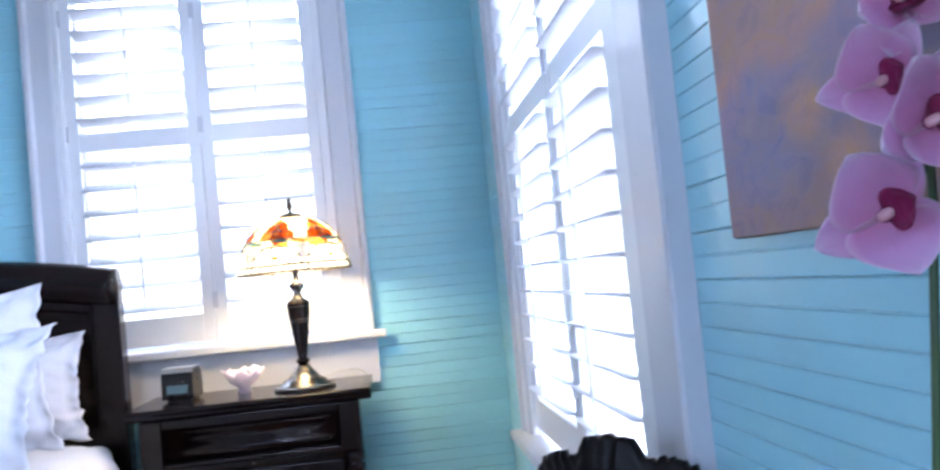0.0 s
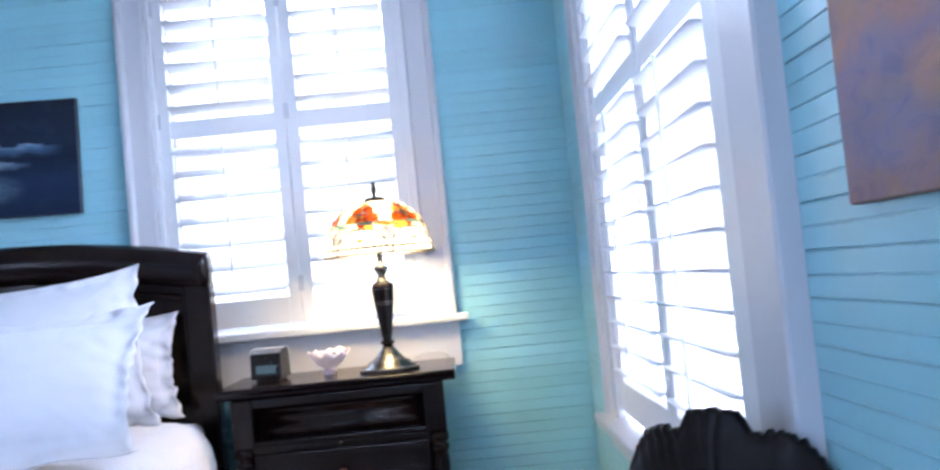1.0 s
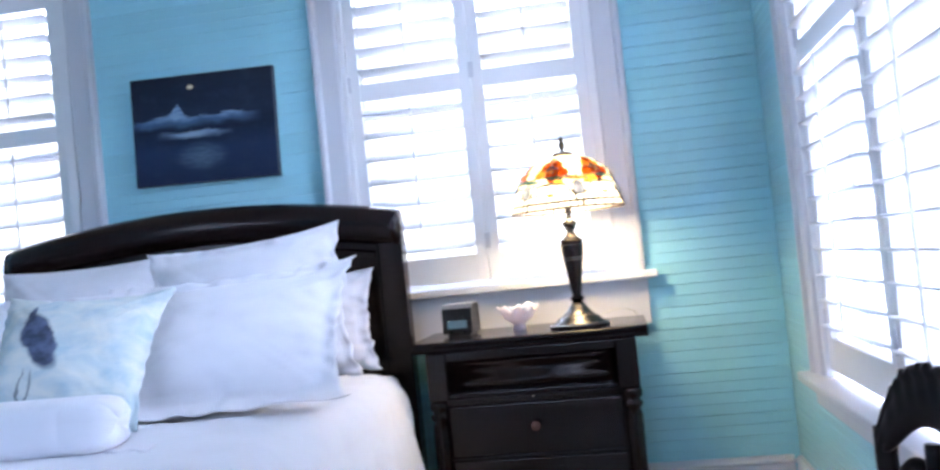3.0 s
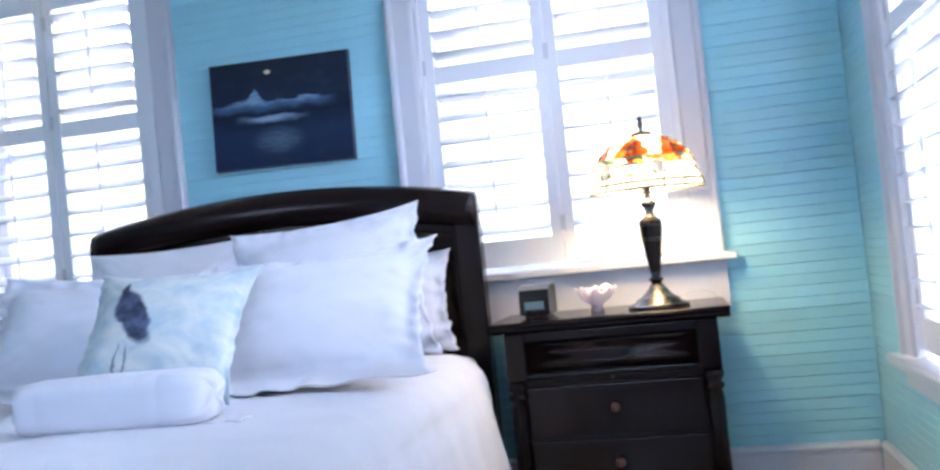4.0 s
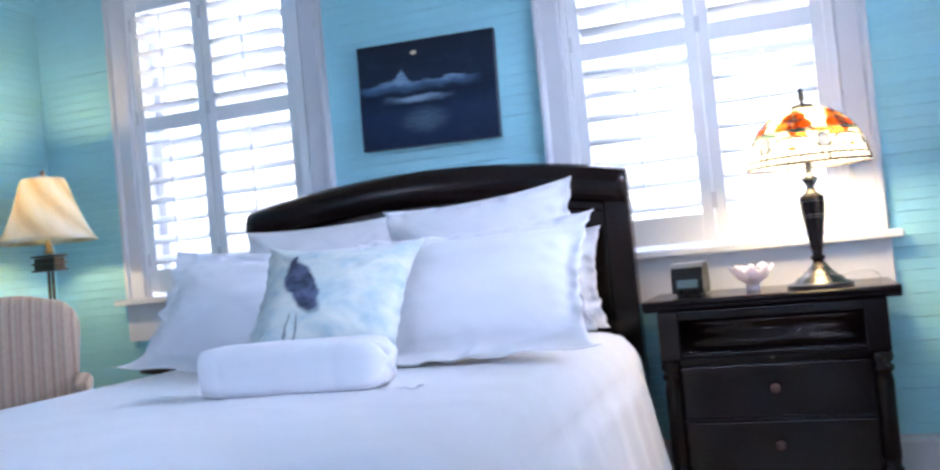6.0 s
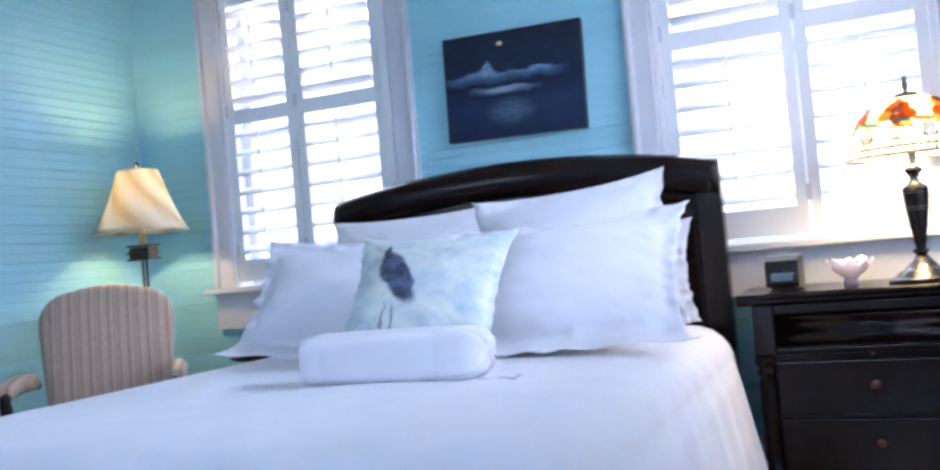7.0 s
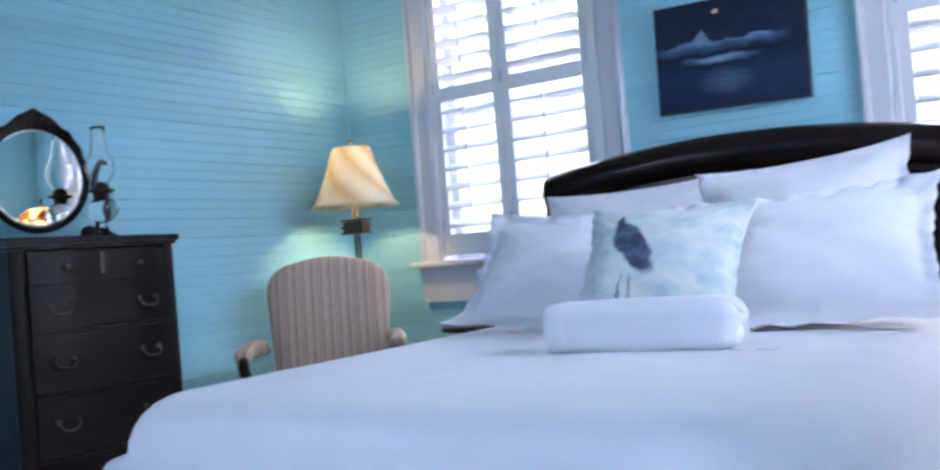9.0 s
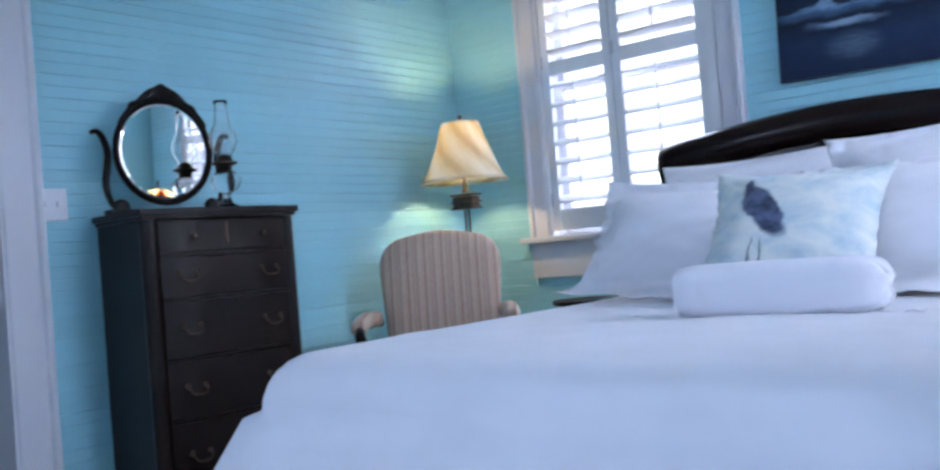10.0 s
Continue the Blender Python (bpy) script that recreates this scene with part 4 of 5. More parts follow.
def make_chest():
    """x from -0.415 to 0.415, front at y = 0, back at y = 0.45."""
    c = thing("bedside_chest", pose(-0.485, 3.165, 0), "dark espresso bedside chest with turned corner columns", "nightstand")
    H = 0.772
    edge = [(0.020, H - 0.040), (0.004, H - 0.030), (0.004, H - 0.022), (-0.004, H - 0.014), (-0.004, H - 0.005), (0.002, H), (0.47, H), (0.47, H - 0.040)]
    part("top", extrude(edge, -0.418, 0.418), ESPRESSO, c, "moulded dark wooden top")
    part("body", box(-0.362, 0.362, 0.055, 0.45, 0.06, H - 0.041, bevel=0.004), ESPRESSO, c)
    for s in (-1, 1):
        part("frieze_block", box(min(s * 0.300, s * 0.374), max(s * 0.300, s * 0.374), 0.018, 0.09, H - 0.212, H - 0.041, bevel=0.005, seg=3), ESPRESSO, c)
        part("column", turned_column(0.10, H - 0.212, 0.031), ESPRESSO, c, "turned dark wooden column", smooth=True, m=pose(s * 0.342, 0.050, 0))
        part("foot", lathe([(0.020, 0), (0.036, 0.02), (0.040, 0.05), (0.030, 0.08), (0.036, 0.10)], 20), ESPRESSO, c, smooth=True, m=pose(s * 0.342, 0.055, 0))
    part("rail", box(-0.300, 0.300, 0.022, 0.08, H - 0.074, H - 0.041, bevel=0.004, seg=3), ESPRESSO, c)
    part("rail", box(-0.300, 0.300, 0.022, 0.08, H - 0.205, H - 0.190, bevel=0.004, seg=3), ESPRESSO, c)
    wave = [(0.060, 0), (0.046, 0.003), (0.034, 0.012), (0.027, 0.024), (0.027, 0.036), (0.034, 0.050), (0.044, 0.062), (0.048, 0.074), (0.044, 0.086), (0.036, 0.096), (0.034, 0.104), (0.040, 0.110), (0.060, 0.114)]
    part("drawer", extrude([(y, H - 0.189 + z) for y, z in wave], -0.298, 0.298), ESPRESSO, c, "dark drawer front with a swelling ogee profile", smooth=True)
    tray = part("pull_out_tray", box(-0.312, 0.312, 0.032, 0.06, H - 0.228, H - 0.207, bevel=0.003), ESPRESSO, c)
    part("knob", knob(0.007), DARKSILVER, tray, "small silvery knob", True, m=pose(0.0, 0.032, H - 0.217, 90))
    for z0, z1 in ((0.355, 0.535), (0.165, 0.340)):
        dr = part("drawer", box(-0.308, 0.308, 0.034, 0.07, z0, z1, bevel=0.006, seg=3), ESPRESSO, c)
        part("knob", knob(0.019), REDWOOD, dr, "turned reddish wooden knob", True, m=pose(0.0, 0.034, 0.5 * (z0 + z1) + 0.008, 90))
        part("drawer_bead", box(-0.318, 0.318, 0.042, 0.056, z1 + 0.002, z1 + 0.010, bevel=0.002), ESPRESSO, dr)
    part("plinth", box(-0.380, 0.380, 0.03, 0.45, 0.10, 0.15, bevel=0.006), ESPRESSO, c)
    return c


make_chest()


def make_side_table():
    t = thing("side_table", pose(-2.99, 3.36, 0), "small dark round side table behind the bed pillows", "side table")
    part("top", lathe([(0.15, 0.615), (0.178, 0.622), (0.184, 0.632), (0.178, 0.642), (0.0005, 0.644)], 40), DARKWOOD, t, smooth=False)
    part("column", lathe([(0.05, 0.06), (0.028, 0.12), (0.022, 0.3), (0.038, 0.42), (0.024, 0.5), (0.05, 0.625)], 20), DARKWOOD, t, smooth=True)
    part("base", lathe([(0.17, 0.0), (0.17, 0.025), (0.06, 0.055), (0.04, 0.07)], 32), DARKWOOD, t)
    return t


make_side_table()


# ---- stained glass table lamp ----
def make_table_lamp():
    x, y = LAMP_A
    lamp = thing("table_lamp", pose(x, y, 0.772), "lit stained glass table lamp with a dark bronze foot", "lamp")
    part("foot", lathe([(0.100, 0), (0.104, 0.006), (0.100, 0.016), (0.082, 0.022), (0.078, 0.032), (0.060, 0.040), (0.040, 0.062), (0.026, 0.080), (0.020, 0.090)], 40), DARKSILVER, lamp, "tarnished silvery foot", smooth=True)
    part("base_ring", lathe([(0.103, -0.0005), (0.110, 0.001), (0.111, 0.008), (0.104, 0.014), (0.098, 0.010)], 40), BLACKPLASTIC, lamp, "black base ring", smooth=True)
    part("stem", lathe([(0.017, 0.090), (0.026, 0.098), (0.026, 0.106), (0.016, 0.112), (0.020, 0.135), (0.030, 0.200), (0.040, 0.270), (0.042, 0.300), (0.042, 0.318), (0.034, 0.322)], 36), ESPRESSO, lamp, "dark tapered wooden stem", smooth=True)
    for z, r in ((0.300, 0.0435), (0.252, 0.040), (0.243, 0.039)):
        part("ring", lathe([(r - 0.004, z - 0.004), (r, z), (r - 0.004, z + 0.004)], 36), DARKSILVER, lamp, "thin silvery ring", smooth=True)
    part("neck", lathe([(0.034, 0.322), (0.020, 0.332), (0.012, 0.350), (0.026, 0.372), (0.030, 0.380), (0.014, 0.390), (0.010, 0.410), (0.012, 0.425), (0.006, 0.640)], 28), DARKSILVER, lamp, "silvery neck with a dark bulb", smooth=True)
    part("finial", lathe([(0.034, 0.628), (0.040, 0.632), (0.034, 0.640), (0.008, 0.644), (0.006, 0.652), (0.010, 0.660), (0.012, 0.672), (0.007, 0.684), (0.010, 0.692), (0.002, 0.700)], 20), LEAD, lamp, smooth=True)
    shade = part("shade", lathe([(0.036, 0.628), (0.030, 0.632), (0.034, 0.624)], 24), LEAD, lamp, "dome of cream, white and orange leaded glass")
    # meridian of the dome: radius and height
    knots = [(0.038, 0.628), (0.080, 0.618), (0.122, 0.593), (0.157, 0.556), (0.182, 0.512), (0.198, 0.464), (0.207, 0.428)]
    mer = [(q.x, q.y) for q in smooth_path([(r, z, 0) for r, z in knots], 3)][::2]
    SEG = 30
    came = bmesh.new()
    rng = random.Random(7)
    rows = len(mer) - 1
    for j in range(rows):
        (r0, z0), (r1, z1) = mer[j], mer[j + 1]
        for i in range(SEG):
            a0, a1 = 2 * math.pi * (i + 0.5 * (j % 2)) / SEG, 2 * math.pi * (i + 1 + 0.5 * (j % 2)) / SEG
            am, v = 0.5 * (a0 + a1), (j + 0.5) / rows
            g = 0.0016
            bm = bmesh.new()
            quad = []
            for rr, zz, sg in ((r0, z0, 1), (r1, z1, -1)):
                for aa, sa in ((a0, 1), (a1, -1)):
                    ang = aa + sa * g / max(rr, 0.02)
                    quad.append(bm.verts.new((rr * math.cos(ang), rr * math.sin(ang), zz - sg * g * 0.6)))
            rm, zm = 0.5 * (r0 + r1) + 0.0025, 0.5 * (z0 + z1) + 0.0015
            mid = bm.verts.new((rm * math.cos(am), rm * math.sin(am), zm))
            for f in ((0, 1), (1, 3), (3, 2), (2, 0)):
                bm.faces.new((quad[f[0]], quad[f[1]], mid))
            mt = WHITE_GLASS if v > 0.66 else AMBER_GLASS if 0.55 < v and rng.random() < 0.25 else CREAM_GLASS
            part("glass_piece", bm, mt, shade)
            tube([(r0 * math.cos(a0), r0 * math.sin(a0), z0), (r1 * math.cos(a0), r1 * math.sin(a0), z1)], 0.0019, 5, came)
    for r, z in mer:
        tube([(r * math.cos(2 * math.pi * k / 48), r * math.sin(2 * math.pi * k / 48), z) for k in range(49)], 0.0020 if r < 0.2 else 0.0040, 5, came)

    def dome(ang, v, off=0.0):
        """Point of the shade at an angle and at v from its crown (0) to its rim (1)."""
        f = min(max(v, 0.0), 0.9999) * rows
        j = int(f)
        (r0, z0), (r1, z1) = mer[j], mer[j + 1]
        r, z = r0 + (r1 - r0) * (f - j) + off, z0 + (z1 - z0) * (f - j) + 0.6 * off
        return Vector((r * math.cos(ang), r * math.sin(ang), z))

    def patch(ang, v, ra, rv, turn, mt, nm, label, off):
        """A leaf-shaped piece of glass lying on the shade, edged in lead."""
        bm, rim, low = bmesh.new(), [], []
        K = 14
        for i in range(K):
            t = 2 * math.pi * i / K
            x, y = math.cos(t) * ra * (1 + 0.10 * math.sin(3 * t + turn)), math.sin(t) * rv
            da, dv = x * math.cos(turn) - y * math.sin(turn), x * math.sin(turn) + y * math.cos(turn)
            rim.append(dome(ang + da / 0.16, v + dv / 0.28, off))
        mid = bm.verts.new(dome(ang, v, off + 0.003))
        vs = [bm.verts.new(q) for q in rim]
        for i in range(K):
            bm.faces.new((mid, vs[i], vs[(i + 1) % K]))
        part(nm, bm, mt, shade, label)
        tube(rim + rim[:1], 0.0016, 5, came)

    for n in range(6):
        base = radians(-104 + 60 * n)
        for i, (da, dv, turn) in enumerate(((0.034, 0.006, 0.2), (0.022, -0.030, 0.9), (-0.004, -0.046, 1.6), (-0.026, -0.026, 2.3), (-0.036, 0.008, 2.9), (0.0, 0.016, 1.6))):
            patch(base + da / 0.17, 0.47 + dv / 0.28, 0.030, 0.020, turn, (ORANGE_GLASS, ORANGE_GLASS, AMBER_GLASS, ORANGE_GLASS, AMBER_GLASS, ORANGE_GLASS)[(i + n) % 6], "petal_glass", "deep orange blossom glass", 0.003)
        patch(base, 0.50, 0.009, 0.009, 0.0, AMBER_GLASS, "blossom_heart", "amber glass", 0.006)
        patch(base + radians(4), 0.585, 0.030, 0.006, 0.12, TEAL_GLASS, "leaf_glass", "blue-green leaf glass", 0.004)
        patch(base + radians(30), 0.60, 0.040, 0.006, 0.10, TEAL_GLASS if n % 2 else AMBER_GLASS, "leaf_glass", "long leaf glass", 0.003)
        patch(base + radians(30), 0.73, 0.016, 0.026, 0.0, GREY_GLASS, "wedge_glass", "grey-blue glass wedge", 0.003)
        patch(base, 0.80, 0.009, 0.006, 0.0, AMBER_GLASS, "star_glass", "amber star glass", 0.003)
        bow_line = [dome(base + radians(27 * math.cos(t)), 0.99 - 0.34 * math.sin(t) ** 0.6, 0.002) for t in [math.pi * i / 16 for i in range(17)]]
        tube(bow_line, 0.0026, 5, came)
    part("came", came, LEAD, shade, "dark lead lines between the glass")
    return lamp


make_table_lamp()
cord = part("lamp_cord", tube(smooth_path([(-0.27, 3.45, 0.778), (-0.22, 3.50, 0.800), (-0.16, 3.52, 0.812), (-0.11, 3.56, 0.800), (-0.09, 3.62, 0.777)], 6), 0.0028, 8), POT, None, smooth=True)
tagged(cord, "thin pale lamp cord looped on the chest top", "cord")


def make_clock():
    c = thing("clock_radio", pose(-0.755, 3.42, 0.772, 0, 0, -8), "small black clock radio with a grey display", "clock radio")
    body = [(-0.050, 0.010), (-0.055, 0.020), (-0.048, 0.100), (-0.036, 0.116), (0.030, 0.118), (0.050, 0.105), (0.055, 0.020), (0.050, 0.010)]
    part("body", extrude(body, -0.058, 0.058), BLACKPLASTIC, c)
    part("top_cover", extrude([(-0.048, 0.104), (-0.037, 0.120), (0.031, 0.122), (0.046, 0.112), (0.046, 0.108), (0.030, 0.117), (-0.036, 0.115)], -0.059, 0.059), SILVERPLASTIC, c, "silver plastic top cover")
    part("display", box(-0.038, 0.038, -0.0550, -0.050, 0.030, 0.060, bevel=0.001), LCD, c, "grey green display")
    part("base", box(-0.045, 0.045, -0.04, 0.045, 0.0, 0.012, bevel=0.003), BLACKPLASTIC, c)
    return c


make_clock()


def make_dish():
    d = thing("glass_dish", pose(-0.535, 3.43, 0.772), "small frilled pale pink glass dish on the chest", "dish")
    bm = bmesh.new()
    SEG, rings = 60, []
    prof = [(0.026, 0.0), (0.024, 0.010), (0.018, 0.020), (0.030, 0.030), (0.052, 0.044), (0.066, 0.066), (0.074, 0.080)]
    inner = [(r - 0.005, z + 0.004) for r, z in prof[:2:-1]]
    for k, (r, z) in enumerate(prof + inner):
        f = max(0, (z - 0.03) / 0.05)
        rings.append([bm.verts.new(((r * (1 + 0.10 * f * math.cos(8 * a))) * math.cos(a), (r * (1 + 0.10 * f * math.cos(8 * a))) * math.sin(a), z + 0.010 * f * math.sin(8 * a + 1))) for a in [2 * math.pi * i / SEG for i in range(SEG)]])
    for a, b in zip(rings, rings[1:]):
        for i in range(SEG):
            bm.faces.new((a[i], a[(i + 1) % SEG], b[(i + 1) % SEG], b[i]))
    bm.faces.new(rings[0][::-1])
    bm.faces.new(rings[-1])
    part("bowl", bm, PINKGLASS, d, smooth=True)
    for i in range(9):
        a = i * 2.4
        r = 0.012 + 0.030 * ((i * 0.37) % 1)
        part("wrapped_sweet", pebble(0.016, i), LINEN, d, "white wrapped sweet", smooth=True, m=pose(r * math.cos(a), r * math.sin(a), 0.064 + 0.008 * (i % 3), 20 * i, 35 * i, 50 * i))
    return d


def pebble(r, seed):
    bm = bmesh.new()
    bmesh.ops.create_icosphere(bm, subdivisions=2, radius=r)
    for v in bm.verts:
        v.co *= 1 + 0.25 * noise.noise(v.co * 60 + Vector((seed, 0, 0)))
        v.co.x *= 1.3
    return bm


make_dish()


# ---- pictures on the walls ----
def canvas(name, m, w, h, d, face, edge, label):
    pic = thing(name, m, label, "painting")
    part("stretched_canvas", box(-w / 2, w / 2, -d, 0, -h / 2, h / 2, bevel=0.003), edge, pic)
    bm = bmesh.new()
    uvl = bm.loops.layers.uv.new("UVMap")
    e = 0.002
    vs = [bm.verts.new((sx * (w / 2 - e), -d - 0.0015, sz * (h / 2 - e))) for sx, sz in ((-1, -1), (1, -1), (1, 1), (-1, 1))]
    f = bm.faces.new(vs)
    for lp, uv in zip(f.loops, ((0, 0), (1, 0), (1, 1), (0, 1))):
        lp[uvl].uv = uv
    ext = bmesh.ops.extrude_face_region(bm, geom=[f])
    bmesh.ops.translate(bm, verts=[v for v in ext["geom"] if isinstance(v, bmesh.types.BMVert)], vec=(0, 0.0014, 0))
    part("painted_face", bm, face, pic)
    return pic


canvas("painting", pose(-1.825, YW - 0.001, 1.733, 0, 0, 0) @ pose(0, 0, 0, 0, 1.2, 0), 0.645, 0.468, 0.032, SEA, EDGE, "unframed dark blue oil painting of a moonlit sea")
canvas("painting", pose(XR - 0.001, 0.612, 1.540, 0, 0, -90), 0.83, 0.82, 0.022, FIELD, EDGE2, "unframed violet and orange painting of a field")


# ---- tall chest of drawers with its mirror ----
def bow(y):
    """How far the serpentine front swells at y in -0.27 .. 0.27."""
    u = y / 0.27
    return 0.030 * math.cos(u * math.pi / 2) ** 1.0 - 0.006 * math.cos(u * 1.5 * math.pi)


def bail(w):
    pts = smooth_path([(-w, 0, 0.008), (-w * 1.05, -0.016, 0.0), (-w * 0.7, -0.022, -0.018), (0, -0.024, -0.022), (w * 0.7, -0.022, -0.018), (w * 1.05, -0.016, 0.0), (w, 0, 0.008)], 4)
    bm = tube(pts, 0.0038, 8)
    for s in (-1, 1):
        join(bm, lathe([(0.011, 0), (0.010, 0.003), (0.005, 0.006), (0.004, 0.012)], 14))
        for v in bm.verts[-14 * 4:]:
            v.co = Vector((v.co.x + s * w, -v.co.z, v.co.y + 0.008))
    return bm


def make_dresser():
    """Local x along the wall, front towards -y; stands at the west wall."""
    dr = thing("chest_of_drawers", pose(-3.563, 1.797, 0, 0, 0, 85), "tall old dark mahogany chest of drawers with a bowed front", "chest of drawers")
    W, H, D = 0.615, 1.135, 0.36

    def slab(z0, z1, over):
        bm = bmesh.new()
        n = 28
        front = [(-W / 2 - over + (W + 2 * over) * i / n) for i in range(n + 1)]
        ring = [(x, -bow(max(-0.27, min(0.27, x))) - over) for x in front] + [(W / 2 + over, D), (-W / 2 - over, D)]
        lo, hi = [[bm.verts.new((x, y, z)) for x, y in ring] for z in (z0, z1)]
        k = len(ring)
        for i in range(k):
            bm.faces.new((lo[i], lo[(i + 1) % k], hi[(i + 1) % k], hi[i]))
        bm.faces.new(lo[::-1])
        bm.faces.new(hi)
        return bm

    part("top", slab(H - 0.022, H, 0.016), MAHOGANY, dr)
    part("top_moulding", slab(H - 0.036, H - 0.0225, 0.007), MAHOGANY, dr)
    part("body", box(-W / 2, W / 2, 0.012, D, 0.08, H - 0.037, bevel=0.003), MAHOGANY, dr)
    for s in (-1, 1):
        part("post", lathe([(0.030, 0.0), (0.030, 0.06), (0.028, 0.07), (0.030, 0.09), (0.030, H - 0.037)], 24), MAHOGANY, dr, "rounded corner post", smooth=False, m=pose(s * (W / 2 - 0.026), 0.022, 0))
    rows = [(1.088, 0.980), (0.962, 0.824), (0.806, 0.612), (0.594, 0.402), (0.384, 0.150)]
    n = 24
    for k, (z1, z0) in enumerate(rows):
        bm = bmesh.new()
        half = W / 2 - 0.050
        xs = [-half + 2 * half * i / n for i in range(n + 1)]
        ring = [(x, -bow(x)) for x in xs] + [(half, 0.02), (-half, 0.02)]
        lo, hi = [[bm.verts.new((x, y, z)) for x, y in ring] for z in (z0, z1)]
        m = len(ring)
        for i in range(m):
            bm.faces.new((lo[i], lo[(i + 1) % m], hi[(i + 1) % m], hi[i]))
        bm.faces.new(lo[::-1])
        bm.faces.new(hi)
        d = part("drawer", bm, MAHOGANY, dr)
        bm = bmesh.new()
        ring = [(x, -bow(x) - 0.005) for x in xs] + [(half, 0.02), (-half, 0.02)]
        lo, hi = [[bm.verts.new((x, y, z)) for x, y in ring] for z in (z0 - 0.016, z0 - 0.004)]
        for i in range(m):
            bm.faces.new((lo[i], lo[(i + 1) % m], hi[(i + 1) % m], hi[i]))
        bm.faces.new(lo[::-1])
        bm.faces.new(hi)
        part("drawer_rail", bm, MAHOGANY, dr, "dark rail between drawers")
        for s in (-1, 1):
            px = s * 0.165
            if k == 0:
                part("knob", knob(0.011), PEWTER, d, "small dark knob", True, m=pose(px * 0.85, -bow(px * 0.85), 1.034, 90))
            else:
                part("handle", bail(0.034), PEWTER, d, "dark brass bail handle", True, m=pose(px, -bow(px), 0.5 * (z0 + z1) + 0.006))
        if k == 0:
            part("keyhole_plate", box(-0.006, 0.006, -bow(0) - 0.003, -bow(0) + 0.002, 1.004, 1.080, bevel=0.002), PEWTER, d)
    part("apron", box(-W / 2 + 0.04, W / 2 - 0.04, -0.004, 0.02, 0.075, 0.135, bevel=0.004), MAHOGANY, dr)
    for s in (-1, 1):
        part("back_leg", box(s * W / 2 - (0.05 if s > 0 else 0), s * W / 2 + (0.05 if s < 0 else 0), D - 0.05, D, 0.0, 0.082), MAHOGANY, dr)

    # swing mirror on its two curved arms
    mc, R = Vector((-0.074, 0.252, 1.372)), 0.192
    lean = pose(mc.x, mc.y, mc.z, 1.5, 0, 1.4)
    fr = part("mirror_frame", ring_mesh(R, 0.0125, 0.013), DARKWOOD, dr, "round dark carved mirror frame", smooth=True, m=lean)
    part("mirror_glass", lathe([(R - 0.002, -0.003), (R - 0.002, 0.000), (R - 0.020, 0.003), (0.0005, 0.003)], 64), MIRROR, fr, "bevelled round mirror glass", m=pose(0, 0, 0, 90))
    crest, rings = bmesh.new(), []
    for i in range(121):
        a = 150 - i
        hump = math.exp(-((a - 90) / 25) ** 2)
        lobes = 0.006 * abs(math.sin(radians(a - 90) * 6.5)) * math.exp(-((a - 90) / 34) ** 2) + 0.016 * math.exp(-((a - 90) / 5) ** 2) + 0.008 * math.exp(-((abs(a - 90) - 36) / 4) ** 2)
        r0, r1 = R + 0.004, R + 0.016 + 0.034 * hump + lobes
        ring = []
        for k in range(14):
            t = 2 * math.pi * k / 14
            rr = 0.5 * (r0 + r1) + 0.5 * (r1 - r0) * math.cos(t)
            carve = 0.004 * math.cos(radians(a) * 40 + 90 * (rr - R)) * hump
            ring.append(crest.verts.new((rr * math.cos(radians(a)), -0.004 + (0.013 + carve) * math.sin(t), rr * math.sin(radians(a)))))
        rings.append(ring)
    for p0, p1 in zip(rings, rings[1:]):
        for k in range(14):
            crest.faces.new((p0[k], p0[(k + 1) % 14], p1[(k + 1) % 14], p1[k]))
    crest.faces.new(rings[0][::-1])
    crest.faces.new(rings[-1])
    part("crest", crest, DARKWOOD, fr, "carved leaf crest", smooth=True)
    for s in (-1, 1):
        pts = smooth_path([(s * 0.280, 0, 0.300), (s * 0.256, 0, 0.304), (s * 0.236, 0, 0.280), (s * 0.222, 0, 0.230), (s * 0.228, 0, 0.170), (s * 0.236, 0, 0.110), (s * 0.222, 0, 0.050), (s * 0.200, 0, 0.018)], 6)
        k = len(pts)
        bm = tube(pts, [0.008 + 0.006 * math.sin(math.pi * i / (k - 1)) for i in range(k)], 12)
        part("mirror_arm", bm, DARKWOOD, dr, "curved dark wooden arm", smooth=True, m=pose(mc.x, mc.y, H))
        part("scroll", lathe([(0.010, -0.012), (0.028, -0.012), (0.030, 0.0), (0.028, 0.012), (0.010, 0.012)], 20), DARKWOOD, dr, smooth=True, m=pose(mc.x + s * 0.185, mc.y, H + 0.029, 90))
    part("mirror_foot", box(mc.x - 0.24, mc.x + 0.24, mc.y - 0.025, mc.y + 0.025, H - 0.001, H + 0.020, bevel=0.006), DARKWOOD, dr)
    return dr


def ring_mesh(R, a, b, seg=72, n=14):
    """A torus in the xz plane: ring radius R, half widths a across and b deep."""
    bm = bmesh.new()
    rings = []
    for i in range(seg):
        t = 2 * math.pi * i / seg
        rings.append([bm.verts.new(((R + a * math.cos(p)) * math.cos(t), b * math.sin(p), (R + a * math.cos(p)) * math.sin(t))) for p in [2 * math.pi * k / n for k in range(n)]])
    for i in range(seg):
        p, q = rings[i], rings[(i + 1) % seg]
        for k in range(n):
            bm.faces.new((p[k], p[(k + 1) % n], q[(k + 1) % n], q[k]))
    return bm


make_dresser()


